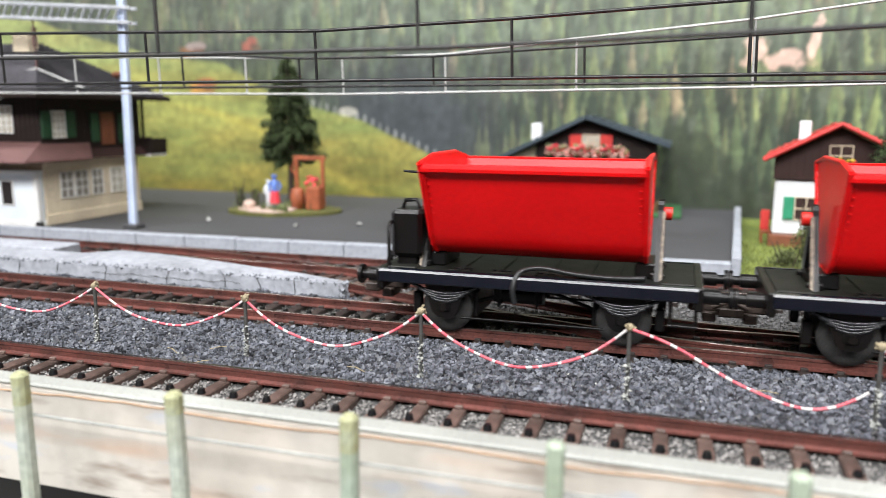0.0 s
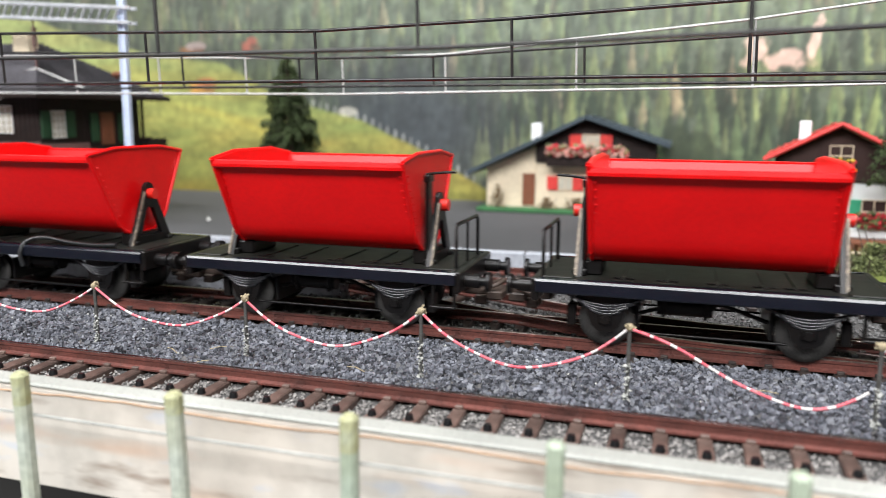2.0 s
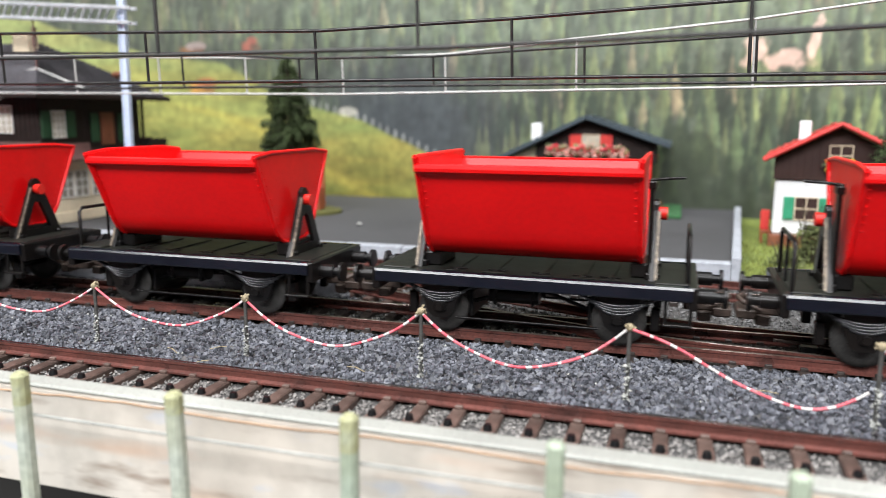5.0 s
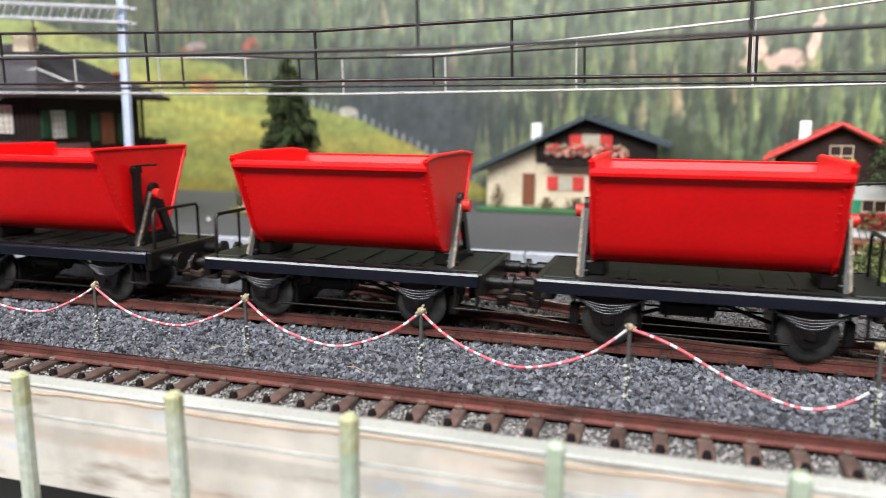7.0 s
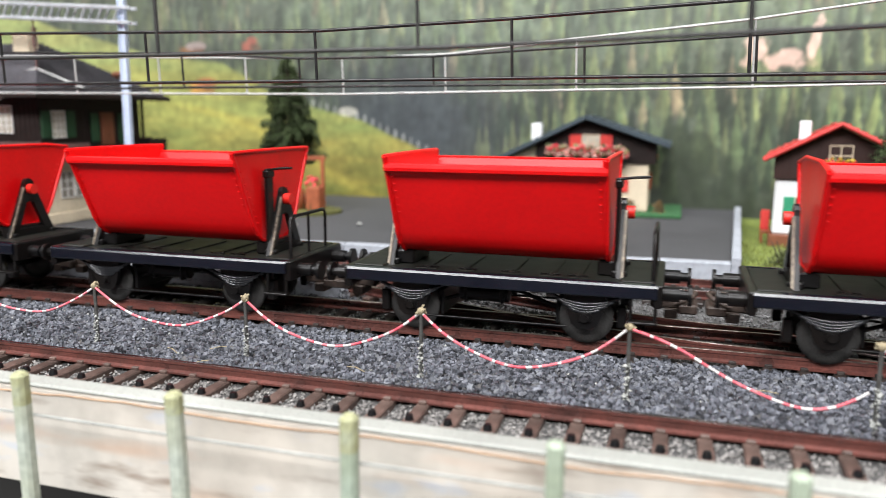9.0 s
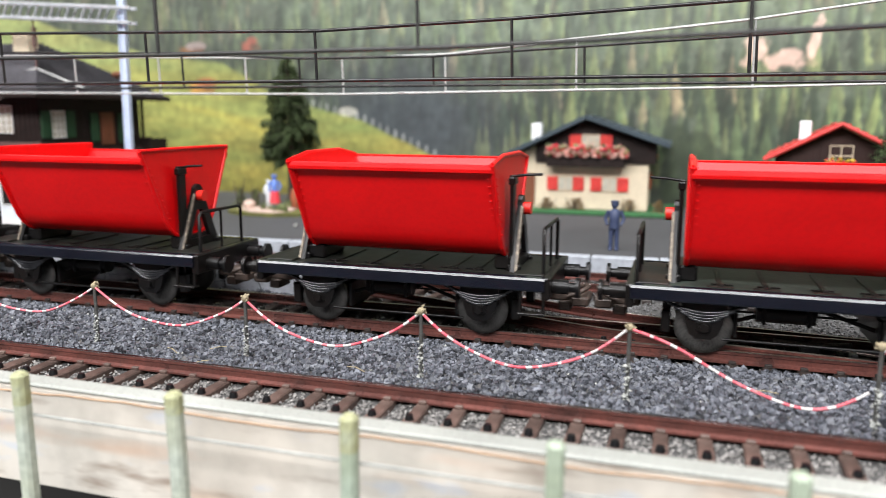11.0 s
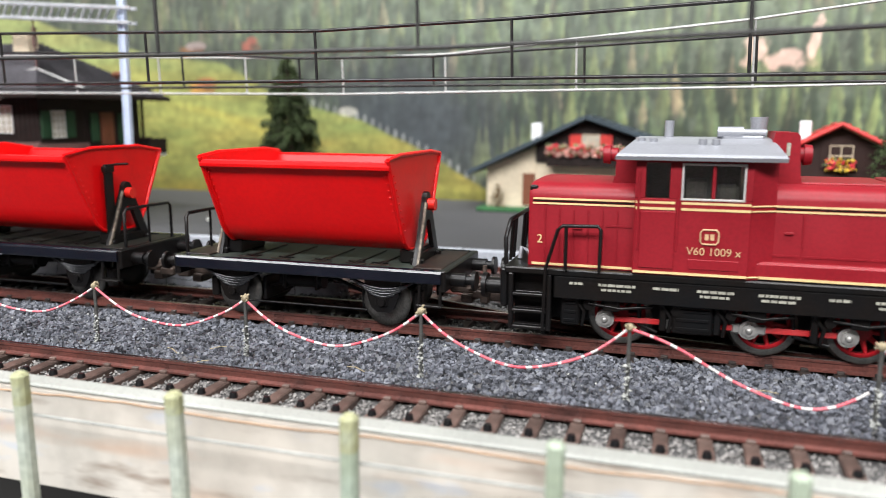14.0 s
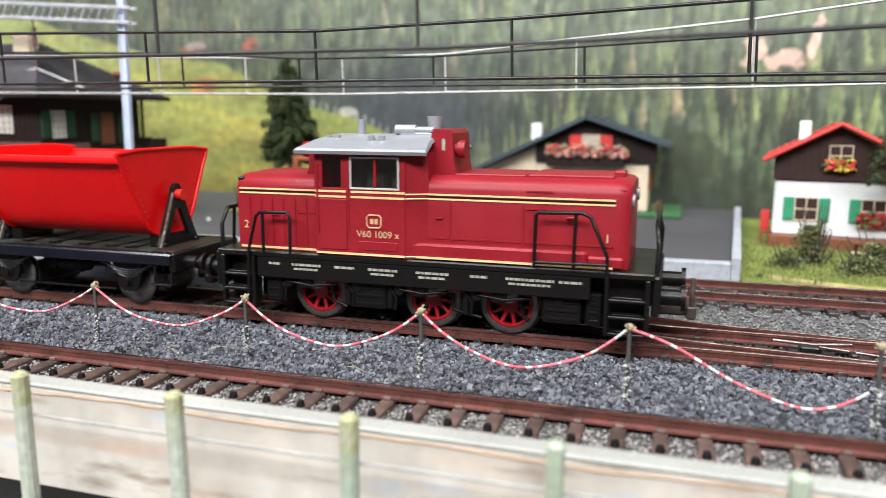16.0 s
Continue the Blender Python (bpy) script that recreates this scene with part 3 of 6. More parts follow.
def fence_rope():
    xs = [-163, -123.6, -85.2, -46.3, -6.9, 33.2, 74]
    tops = [11.0, 11.1, 11.1, 11.5, 11.7, 11.9, 12]
    lows = [3.6, 3.7, 2.7, 2.2, 0.3, 2.0]
    rnd = random.Random(9)
    for i, x in enumerate(xs):
        po = thing("rope_post", "thin metal rope post stuck in the ballast with pale glue", "post", at(x, -38, 0), group="rope posts beside the track")
        part("pin", Geo().cyl((0, 0, -3.5), 0.38, tops[i] + 3.3, 2, 10), M["post_steel"], po)
        g = Geo()
        for k in range(44):
            g.stone((rnd.uniform(-.5, .5), rnd.uniform(-.65, 0.1), -2.4 + 7.6 * rnd.random() ** 1.3), rnd.uniform(.22, .55), rnd)
        part("glue_blob", g, M["glue"], po, "pale dried glue on the post")
        g = Geo().ball((0, 0, tops[i] - .2), 0.8, 10, 6)
        for k in range(6):
            a = rnd.uniform(0, 6.28)
            g.tube([(0, 0, tops[i]), (1.1 * math.cos(a), .8 * math.sin(a), tops[i] + rnd.uniform(-.8, .9))], 0.28, 5)
        part("knot", g, M["knot"], po, "frayed ochre thread knot")
    for i in range(len(xs) - 1):
        ro = thing("barrier_rope", "sagging red and white barrier rope tied between posts", "rope", group="barrier ropes beside the track")
        x0, x1, z0, z1, lo = xs[i], xs[i + 1], tops[i] - .3, tops[i + 1] - .3, lows[i]
        skew = 0.68 if i == 4 else 0.5
        if i == 4:
            x1, z1 = x1 - 1.3, 3.7

        def at_s(s):
            u = s ** (math.log(0.5) / math.log(skew))
            base = z0 + (z1 - z0) * s
            return Vector((x0 + (x1 - x0) * s, -38.2, base - ((z0 + (z1 - z0) * skew) - lo) * (1 - abs(2 * u - 1) ** 2.0) + 0.12 * math.sin(s * 17 + i)))
        n = 66
        pts = [at_s(k / n) for k in range(n + 1)]
        part("cord", Geo().tube(pts, 0.26, 7), M["rope_white"], ro)
        k = 1
        while k < n - 3:
            w = rnd.choice((2, 2, 3, 4, 5, 6))
            part("red_stripe", Geo().tube(pts[k:min(k + w, n) + 1], 0.282, 7), M["rope_red"], ro, "red stripe of the rope")
            k += w + rnd.choice((1, 2, 2, 3))


def edge_board():
    bd = thing("edge_board", "cream painted board along the layout's front edge", "board", kind="structure")
    part("face", Geo().box(-420, 200, -76.6, -73.4, -14.9, 3.1, 0.3), M["board"], bd)
    part("top_strip", Geo().box(-420, 200, -76.9, -73.0, 3.1, 3.9, 0.3), M["board_edge"], bd, "grey-white upper strip of the board")
    rnd = random.Random(21)
    line = [(x, -76.72, 2.3 + 0.25 * math.sin(x * .13) + rnd.uniform(-.12, .12)) for x in range(-200, 100, 4)]
    part("seam", Geo().tube(line, 0.16, 6), M["seam"], bd, "orange glue seam")
    # the dark gap under the board: its shade is put into near-black boxes
    thing("base_ledge", "near-black ledge standing in for the shaded gap below the board", "ledge", kind="structure", geo=Geo().box(-420, 200, -110, -72.9, -60, -24), mat=M["gap_shade"])
    thing("base_front", "near-black panel standing in for the shade under the cream board", "panel", kind="structure", geo=Geo().box(-420, 200, -76.0, -73.4, -24, -14.9), mat=M["gap_shade"])
    rl = thing("railing", "weathered green-grey post railing in front of the board", "railing")
    for i, x in enumerate((-124.2, -96.0, -67.8, -40.4, -12.7, 15.0, 43)):
        p = part("post", Geo().box(-1.15, 1.15, -1.15, 1.15, -24, 9.2, 0.5), M["post_green"] if x < -50 else M["post_pale"], rl, m=at(x, -85, 0, rng.uniform(-.5, .5), rng.uniform(-.8, .8), 6))
        if x > -20:
            continue
        part("moss", Geo().box(-1.19, 1.19, -1.19, 1.19, 5.6 - 2 * (i % 2), 9.3, 0.55), M["moss_yellow"], p, "yellow moss on the post top")
    part("wire", Geo().tube([(-200, -84, 2.2), (-60, -84, 2.0), (100, -84, 2.2)], 0.24, 6), M["wire_grey"], rl)


# ---- overhead line ----
def overhead():
    def span(label, y, mat, r, low, up, posts, dz=0.0):
        ob = thing("catenary", label, "overhead wire", group="overhead wires")
        part("contact_wire", Geo().tube([(x, y, z) for x, z in low], r, 6), mat, ob)
        part("carrying_wire", Geo().tube([(x, y, z) for x, z in up], r, 6), mat, ob)

        def h(line, x):
            for (xa, za), (xb, zb) in zip(line, line[1:]):
                if xa <= x <= xb:
                    return za + (zb - za) * (x - xa) / (xb - xa)
        for x in posts:
            part("dropper", Geo().tube([(x, y, h(low, x)), (x - .3, y, h(up, x))], r * .9, 6), mat, ob)
        return ob
    span("black stiff overhead wire with droppers above the train", 0, M["cat_black"], 0.42, [(-300, 57.3), (-86, 57.0), (90, 57.4)],
         [(-300, 71.5), (-184, 71.0), (-135, 70), (-86, 68.9), (-37, 70.2), (12, 72.3), (90, 75)], (-184, -135.5, -86.3, -37.4, 12.7))
    span("silver stiff overhead wire with droppers over the second track", 57, M["cat_silver"], 0.37, [(-420, 57.5), (-248, 56.8), (-106, 55.5), (18, 56.8), (120, 58.5)],
         [(-420, 76), (-248, 70.3), (-175, 68.5), (-105.6, 66.8), (-70.5, 67.4), (-30.6, 71.0), (18, 75.0), (60, 80), (120, 88)], (-211.5, -175.5, -141, -105.4, -70.7, -30.4, 18))
    span("dark overhead wire with droppers above the crossover", 42, M["cat_black"], 0.4, [(-400, 57.6), (-66, 57.4), (110, 57.4)],
         [(-400, 72), (-228, 70), (-155, 68.2), (-113, 65.9), (-70, 65.7), (-26, 67.5), (17, 69.3), (46, 70.7), (110, 73.5)], (-155, -113, -69.7, -26.2, 17.5))
    span("dark overhead wire with droppers above the front track", -57.5, M["cat_dull"], 0.37, [(-300, 59.0), (-123, 59.0), (-88, 58.9), (-36, 59.0), (-14, 59.5), (24, 60.4), (90, 61.6)],
         [(-300, 75.0), (-136, 74), (-88, 73), (-40, 73), (8, 74), (57, 75.5), (90, 76.5)], (-136, -88, -40, 8.4, 57))
    mt = thing("catenary_mast", "pale blue steel overhead line mast with lattice arm", "mast", at(-213.2, 84, 3, 0, 0.8, 0))
    part("foot", Geo().box(-3.4, 3.4, -3, 3, 0, 1.6, 0.4), M["asphalt"], mt, "grey mast foot plate")
    col = Geo().box(-1.6, -1.1, -1.0, 1.0, 1.6, 94, 0.1).box(1.1, 1.6, -1.0, 1.0, 1.6, 94, 0.1).box(-1.1, 1.1, -0.3, 0.3, 1.6, 94)
    part("column", col, M["mast"], mt)
    la = Geo()
    for y in (-2, 2):
        la.box(-230, 6, y - .5, y + .5, 86.0, 87.2, 0.15).box(-230, 6, y - .5, y + .5, 80.4, 81.6, 0.15)
        for k in range(30):
            x = -228 + k * 7.8
            la.tube([(x, y, 81), (x + 2.5, y, 86.6)], 0.45, 5)
    part("lattice_arm", la, M["mast_grey"], mt, "silver-grey lattice arm", at(-5.4, 0, 0.6, 0, 3.2, 0))
    ins = Geo().cyl((-44, 0, 62), 0.35, 22, 2, 8)
    for k in range(6):
        ins.cyl((-44, 0, 73 + k * 1.3), 1.1, 0.7, 2, 10)
    part("insulator", ins, M["canopy"], mt, "red-brown ribbed insulator")
    part("steady_arm", Geo().tube([(-60, 0, 61), (-44, 0, 64), (-20, 0, 56)], 0.4, 6).tube([(-52, -14, 50), (-44, 0, 62)], 0.35, 6), M["cat_silver"], mt, "thin silver steady arm")


# ---- the train ----
def railing_end(parent, x, mat, y0=-11.5, y1=9, z0=13.8, z1=24.3, bars=1):
    g = Geo()
    g.tube([(x, y0, z0), (x, y0, z1 - 1), (x, y0 + 1, z1), (x, y1 - 1, z1), (x, y1, z1 - 1), (x, y1, z0)], 0.45, 6)
    for k in range(bars):
        y = y0 + (y1 - y0) * (k + 1) / (bars + 1)
        g.tube([(x, y, z0), (x, y, z1)], 0.35, 6)
    return part("end_railing", g, mat, parent)


def wheelset(parent, x, r, mat, rim):
    w = part("wheelset", Geo().cyl((0, -10, 0), 0.9, 20, 1, 10), M["black"], parent, m=at(x, 0, r))
    for s in (-1, 1):
        prof = [(-0.9, 0.6), (-1.1, 1.4), (-0.5, 1.6), (-0.35, r - 1.5), (-1.1, r - 1.2), (-1.1, r - 0.15), (-0.95, r), (0.9, r + 0.05), (1.0, r + 0.6), (1.45, r + 0.6), (1.5, r - 1.2), (0.9, 0.6)]
        g = Geo().lathe([(a * -s * -1 if s < 0 else -a, b) for a, b in prof] if s < 0 else [(-a, b) for a, b in prof], (0, s * 8.2, 0), 1, 30)
        part("wheel", g, rim, w)
    return w


def tub_outline(dz=0.0, inset=0.0):
    half = [(17.6, 38.0), (11.5, 24.6), (10.3, 21.9), (8.7, 19.6), (6.6, 17.9), (4.2, 17.0), (1.2, 16.8)]
    half = [(a - inset * .9, b + inset * (0.8 if b < 30 else 0.0)) for a, b in half]
    return half + [(-a, b) for a, b in half[::-1]]


def tub(parent, kind):
    """A tipping tub; its end plates stand up square or rise in a flat peak over the rim."""
    out, inn = tub_outline(), tub_outline(inset=0.9)
    n = len(out)
    H = 23.8
    g = Geo()
    V, F = [], []
    for x in (-H, H):
        V += [(x, a, b) for a, b in out] + [(x, a, b) for a, b in inn]
    k = 2 * n
    for i in range(n - 1):
        F.append((i, i + 1, k + i + 1, k + i))
        F.append((n + i + 1, n + i, k + n + i, k + n + i + 1))
    g.add(V, F, True)
    g.add(V, [(0, k, k + n, n), (n - 1, 2 * n - 1, k + 2 * n - 1, k + n - 1)])
    t = part("tub", g, M["red_tub"], parent, "glossy red tipping tub")
    for s in (-1, 1):
        lip = [(s * 17.0, 36.6), (s * 18.1, 36.5), (s * 18.5, 36.8), (s * 18.65, 37.5), (s * 18.5, 38.2), (s * 18.1, 38.5), (s * 16.9, 38.4)]
        part("rim", Geo().prism(lip if s > 0 else lip[::-1], -H - .2, H + .2, 0), M["red_tub"], t)
    for s in (-1, 1):
        x = s * H
        o = [(a * 1.02, b) for a, b in tub_outline()]
        z0, ym, zm = {"square": (39.9, 10.0, 40.0), "front": (39.0, 11.0, 39.8), "rusty": (39.0, 11.0, 39.8)}.get(kind, (38.5, 9.0, 40.0))
        o[0], o[-1] = (18.7, z0), (-18.7, z0)
        o = [(ym, zm)] + o + [(-ym, zm)]
        lo, hi = (x - 0.8, x) if s > 0 else (x, x + 0.8)
        pl = part("end_plate", Geo().prism(o[::-1], lo, hi, 0), M["red_tub"], t)
        fl = Geo()
        pts = [(x, a, b) for a, b in o]
        pts.append(pts[0])
        for p, q in zip(pts, pts[1:]):
            fl.tube([p, q], 0.5, 7)
        part("flange", fl, M["red_tub"], pl)
        rv = Geo()
        for sy in (-1, 1):
            for k in range(9):
                f = k / 8
                y, z = sy * (16.8 - 6.8 * f), 35.4 - 13.2 * f
                rv.ball((x - s * 1.3, y + sy * 0.05, z), 0.26, 6, 4)
                rv.ball((x + s * 0.03, y - sy * 1.5, z), 0.26, 6, 4)
        part("rivet_row", rv, M["red_tub"], pl)
    return t


def wagon(kind):
    lead, rusty = kind == "lead", kind == "rusty"
    label = "red side-tipping wagon on a black underframe" if not lead else "red tipping wagon with a black box on its end platform"
    if rusty:
        label = "red tipping wagon with a rust-stained black underframe"
    w = thing("tipper_wagon", label, "wagon", group="tipper wagons of the train")
    dk = part("deck", Geo().box(-34.4, 34.4, -13.4, 13.4, 12.9, 13.9, 0.2), M["deck_green"] if rusty else M["deck"], w, "grey-green deck plate" if rusty else "dark worn deck plate")
    g = Geo()
    for x in (-17, -8, 3, 12, 18):
        g.box(x - 2.6, x + 2.6, -10.6, -9.6, 13.85, 14.15, 0.1).box(x - .5, x + .5, -9, 9, 13.85, 14.2, 0.1)
    g.box(-34, -27, -12, 12, 13.9, 14.4, 0.2).box(27, 34, -12, 12, 13.9, 14.4, 0.2)
    part("deck_ribs", g, M["rust_dust"] if rusty else M["deck"], dk)
    for s in (-1, 1):
        prof = [(13.2, 11.3), (15.0, 11.3), (15.2, 11.6), (15.2, 13.75), (14.75, 14.22), (13.2, 14.3)]
        pr = [(s * a, b) for a, b in prof]
        part("side_beam", Geo().prism(pr if s > 0 else pr[::-1], -34.7, 34.7, 0), M["black_beam"], w)
    for e in (-1, 1):
        part("headstock", Geo().box(e * 34.8 - .9, e * 34.8 + .9, -14.6, 14.6, 9.4, 14.3, 0.3), M["black"], w)
        for s in (-1, 1):
            x = e * 35.6
            bf = Geo().cyl((min(x, x + e * 3.6), s * 9.6, 11.6), 1.6, 3.6, 0, 12).cyl((min(x + e * 3.4, x + e * 5.2), s * 9.6, 11.6), 1.1, 1.8, 0, 12)
            bf.cyl((x + e * 5.2 - (0.8 if e < 0 else 0), s * 9.6, 11.6), 2.3, 0.8, 0, 16)
            part("buffer", bf, M["black"], w)
        cp = Geo().box(min(e * 33, e * 40), max(e * 33, e * 40), -1.8, 1.8, 6.6, 9.2, 0.4).box(min(e * 39, e * 43), max(e * 39, e * 43), -4.0, 4.0, 6.0, 8.2, 0.4)
        cp.tube([(e * 38, -3.4, 8), (e * 41.5, -3.6, 9.6), (e * 42.6, 0, 10), (e * 41.5, 3.6, 9.6), (e * 38, 3.4, 8)], 0.55, 6).box(min(e * 36, e * 39), max(e * 36, e * 39), -3, 3, 4.6, 6.8, 0.3)
        part("coupler", cp, M["coupler"], w, "rusty brown coupler")
    # running gear
    for x in (-19.8, 19.8):
        for s in (-1, 1):
            y = s * 12.2
            g = Geo()
            pf = [(x - 4.6, 10.9), (x - 3.7, 6.6), (x - 2.9, 4.4), (x - 1.5, 3.3), (x + 1.5, 3.3), (x + 2.9, 4.4), (x + 3.7, 6.6), (x + 4.6, 10.9)]
            pf2 = [(b, a) for a, b in pf]
            g.prism(pf2, y - .5, y + .5, 1)
            ag = part("axle_guard", g, M["black"], w)
            part("axle_box", Geo().box(x - 1.5, x + 1.5, y - 1.0, y + 1.0, 4.7, 7.3, 0.4).cyl((x, min(y, y + s * 1.7), 5.9), 0.9, 1.7, 1, 12), M["black"], ag)
            sp = Geo()
            for k in range(4):
                L = 7.6 - k * 1.5
                pts = [(x + L * u, y + s * 0.5, 8.0 - 0.62 * k + 0.9 + 1.9 * u * u * (L / 7.6)) for u in (-1, -.66, -.33, 0, .33, .66, 1)]
                sp.tube(pts, 0.42, 6)
            part("leaf_spring", sp, M["spring"], ag)
            part("spring_shackle", Geo().tube([(x - 7.6, y + s * .5, 10.6), (x - 8.6, y + s * .4, 11.6)], 0.45, 5).tube([(x + 7.6, y + s * .5, 10.6), (x + 8.6, y + s * .4, 11.6)], 0.45, 5), M["black"], ag)
    part("brake_rigging", Geo().tube([(-13, -7, 6.4), (-4, -5, 9), (4, -5, 9), (13, -7, 6.4)], 0.5, 6).box(-3, 3, -4, 4, 7.4, 10.6, 0.4).box(13.0, 13.8, -9, 9, 3, 9, 0.2).box(-13.8, -13.0, -9, 9, 3, 9, 0.2), M["black"], w)
    part("centre_sill", Geo().box(-34, 34, -4, -2.6, 9.2, 12.9, 0.2).box(-34, 34, 2.6, 4, 9.2, 12.9, 0.2), M["black"], w)
    for x in (29.4, ):
        for s in (-1, 1):
            part("step", Geo().tube([(x, s * 14, 11.5), (x, s * 14.4, 6.4)], 0.4, 5).tube([(x + 5, s * 14, 11.5), (x + 5, s * 14.4, 6.4)], 0.4, 5).box(x - .5, x + 5.5, s * 14.4 - 1.2, s * 14.4 + 1.2, 6.0, 6.5, 0.1), M["black"], w)
    # trestles at both ends
    for e in (-1, 1):
        x = e * 26.3
        g = Geo()
        lo, hi = x - 0.6, x + 0.6
        left = [(-8.4, 13.9), (-1.9, 28.4), (-1.6, 29.6), (-0.9, 30.4), (0, 30.7), (0, 24.2), (-1.3, 23.6), (-4.4, 16.4), (-5.4, 13.9)]
        g.prism(left[::-1], lo, hi, 0).prism([(-p, q) for p, q in left], lo, hi, 0).box(lo, hi, -5, 5, 13.9, 16.4)
        tr = part("trestle", g, M["black"], w)
        part("bracing", Geo().box(x - 1.6, x + 1.6, -7.6, -5.8, 13.8, 15.4, 0.3).box(x - 1.6, x + 1.6, 5.8, 7.6, 13.8, 15.4, 0.3), M["black"], tr)
        st = Geo().box(x + e * .7 - .35, x + e * .7 + .35, -.38, .38, 0, 15.6, 0.12)
        part("worn_strut", st, M["brass_link"], tr, "strut with worn metallic edge", at(0, -8.2, 13.9, -23.5, 0, 0))
        part("pivot", Geo().cyl((x - (e < 0) * 2.4, 0, 27.6), 1.45, 2.4, 0, 14), M["red_dot"], w, "bright red pivot cap")
    for x in (-26, 21.5):
        part("tub_support", Geo().box(x, x + 4.5, -6, 6, 13.9, 17.2, 0.4), M["black"], w)
    le = 1 if kind in ("rear", "square") else -1
    lx = le * 25.5
    lt = part("latch", Geo().box(lx - .45, lx + .45, -6.9, -3.9, 13.9, 35.6, 0.2).box(lx - .8, lx + .8, -7.2, -3.6, 33.4, 35.2, 0.3), M["black"], w, "black tipping latch plate")
    part("latch_rod", Geo().tube([(lx - le * .8, -5.4, 35.2), (lx + le * 3, -5.4, 35.7), (lx + le * 6.6, -5.4, 35.9)], 0.32, 6), M["black"], lt)
    for x in (-16.5, -7.5, 2.5, 11.5, 17.5):
        part("deck_slot", Geo().box(x - 2.2, x + 2.2, -8.4, -7.9, 14.0, 14.3, 0.1).box(x - .25, x + .25, -10.2, -6.2, 14.0, 14.35, 0.1), M["black"], dk)
    for s in (-1, 1):
        part("air_tank", Geo().cyl((-9.5, s * 6.5, 8.4), 2.0, 11.5, 0, 14).box(-8.4, -7.6, s * 6.5 - 2.2, s * 6.5 + 2.2, 6.2, 11.6, .2).box(.2, 1.0, s * 6.5 - 2.2, s * 6.5 + 2.2, 6.2, 11.6, .2), M["black"], w)
        for x in (-27.4, 27.4):
            part("brake_block", Geo().box(x - 1.0, x + 1.0, s * 8.6 - 1.1, s * 8.6 + 1.1, 3.2, 8.2, .3).tube([(x, s * 8.6, 8), (x - .3, s * 8.6, 12)], .4, 5), M["black"], w)
        part("tie_rod", Geo().tube([(-16, s * 12.6, 3.6), (16, s * 12.6, 3.6)], 0.32, 6), M["black"], w)
    tub(w, kind)
    if kind not in ("rear", "square"):
        railing_end(w, -33.6, M["black"])
    else:
        railing_end(w, 33.6, M["black"], -10, 9)
    if lead:
        bx = part("control_box", Geo().box(-34, -26.5, -9.5, 0, 16.2, 27.2, 0.9), M["black"], w, "black box with a bent handle")
        part("handle", Geo().tube([(-32.5, -5, 27), (-31.8, -5, 29), (-29, -5, 29.2), (-28.2, -5, 27)], 0.5, 6), M["black"], bx)
        part("box_bracket", Geo().box(-33, -28, -8, -1, 13.9, 16.4, 0.3), M["black"], bx)
        pts = [(8 - 11, -15.3, 8.5), (-3.4, -15.6, 12), (-2.2, -14, 15.2), (2, -12, 16.0), (9, -11.4, 15.0), (17, -11.2, 14.6), (24, -11, 14.9)]
        part("cable", Geo().tube(spline(pts, 6), 0.6, 7), M["hose"], w, "glossy black cable over the deck")
    return [w] + [wheelset(w, x, 5.3, M["wheel_dark"], M["wheel_dark"] if not rusty else M["wheel_steel"]) for x in (-19.8, 19.8)]


LOCO_R = 6.7


def hood_outline(hy, z0, z1, r=4.2):
    pts = [(hy, z0)] + [(hy - r + r * math.cos(radians(a)), z1 - r * .7 + r * .7 * math.sin(radians(a))) for a in (0, 20, 40, 60, 80)] + [(0, z1 + .25)]
    return pts + [(-a, b) for a, b in pts[-2::-1]]


def bar_rows(g, x0, x1, z, h, y, rnd):
    x = x0
    while x < x1:
        w = rnd.uniform(0.5, 1.6)
        g.box(x, min(x + w, x1), y - .03, y + .03, z, z + h)
        x += w + 0.22
    return g


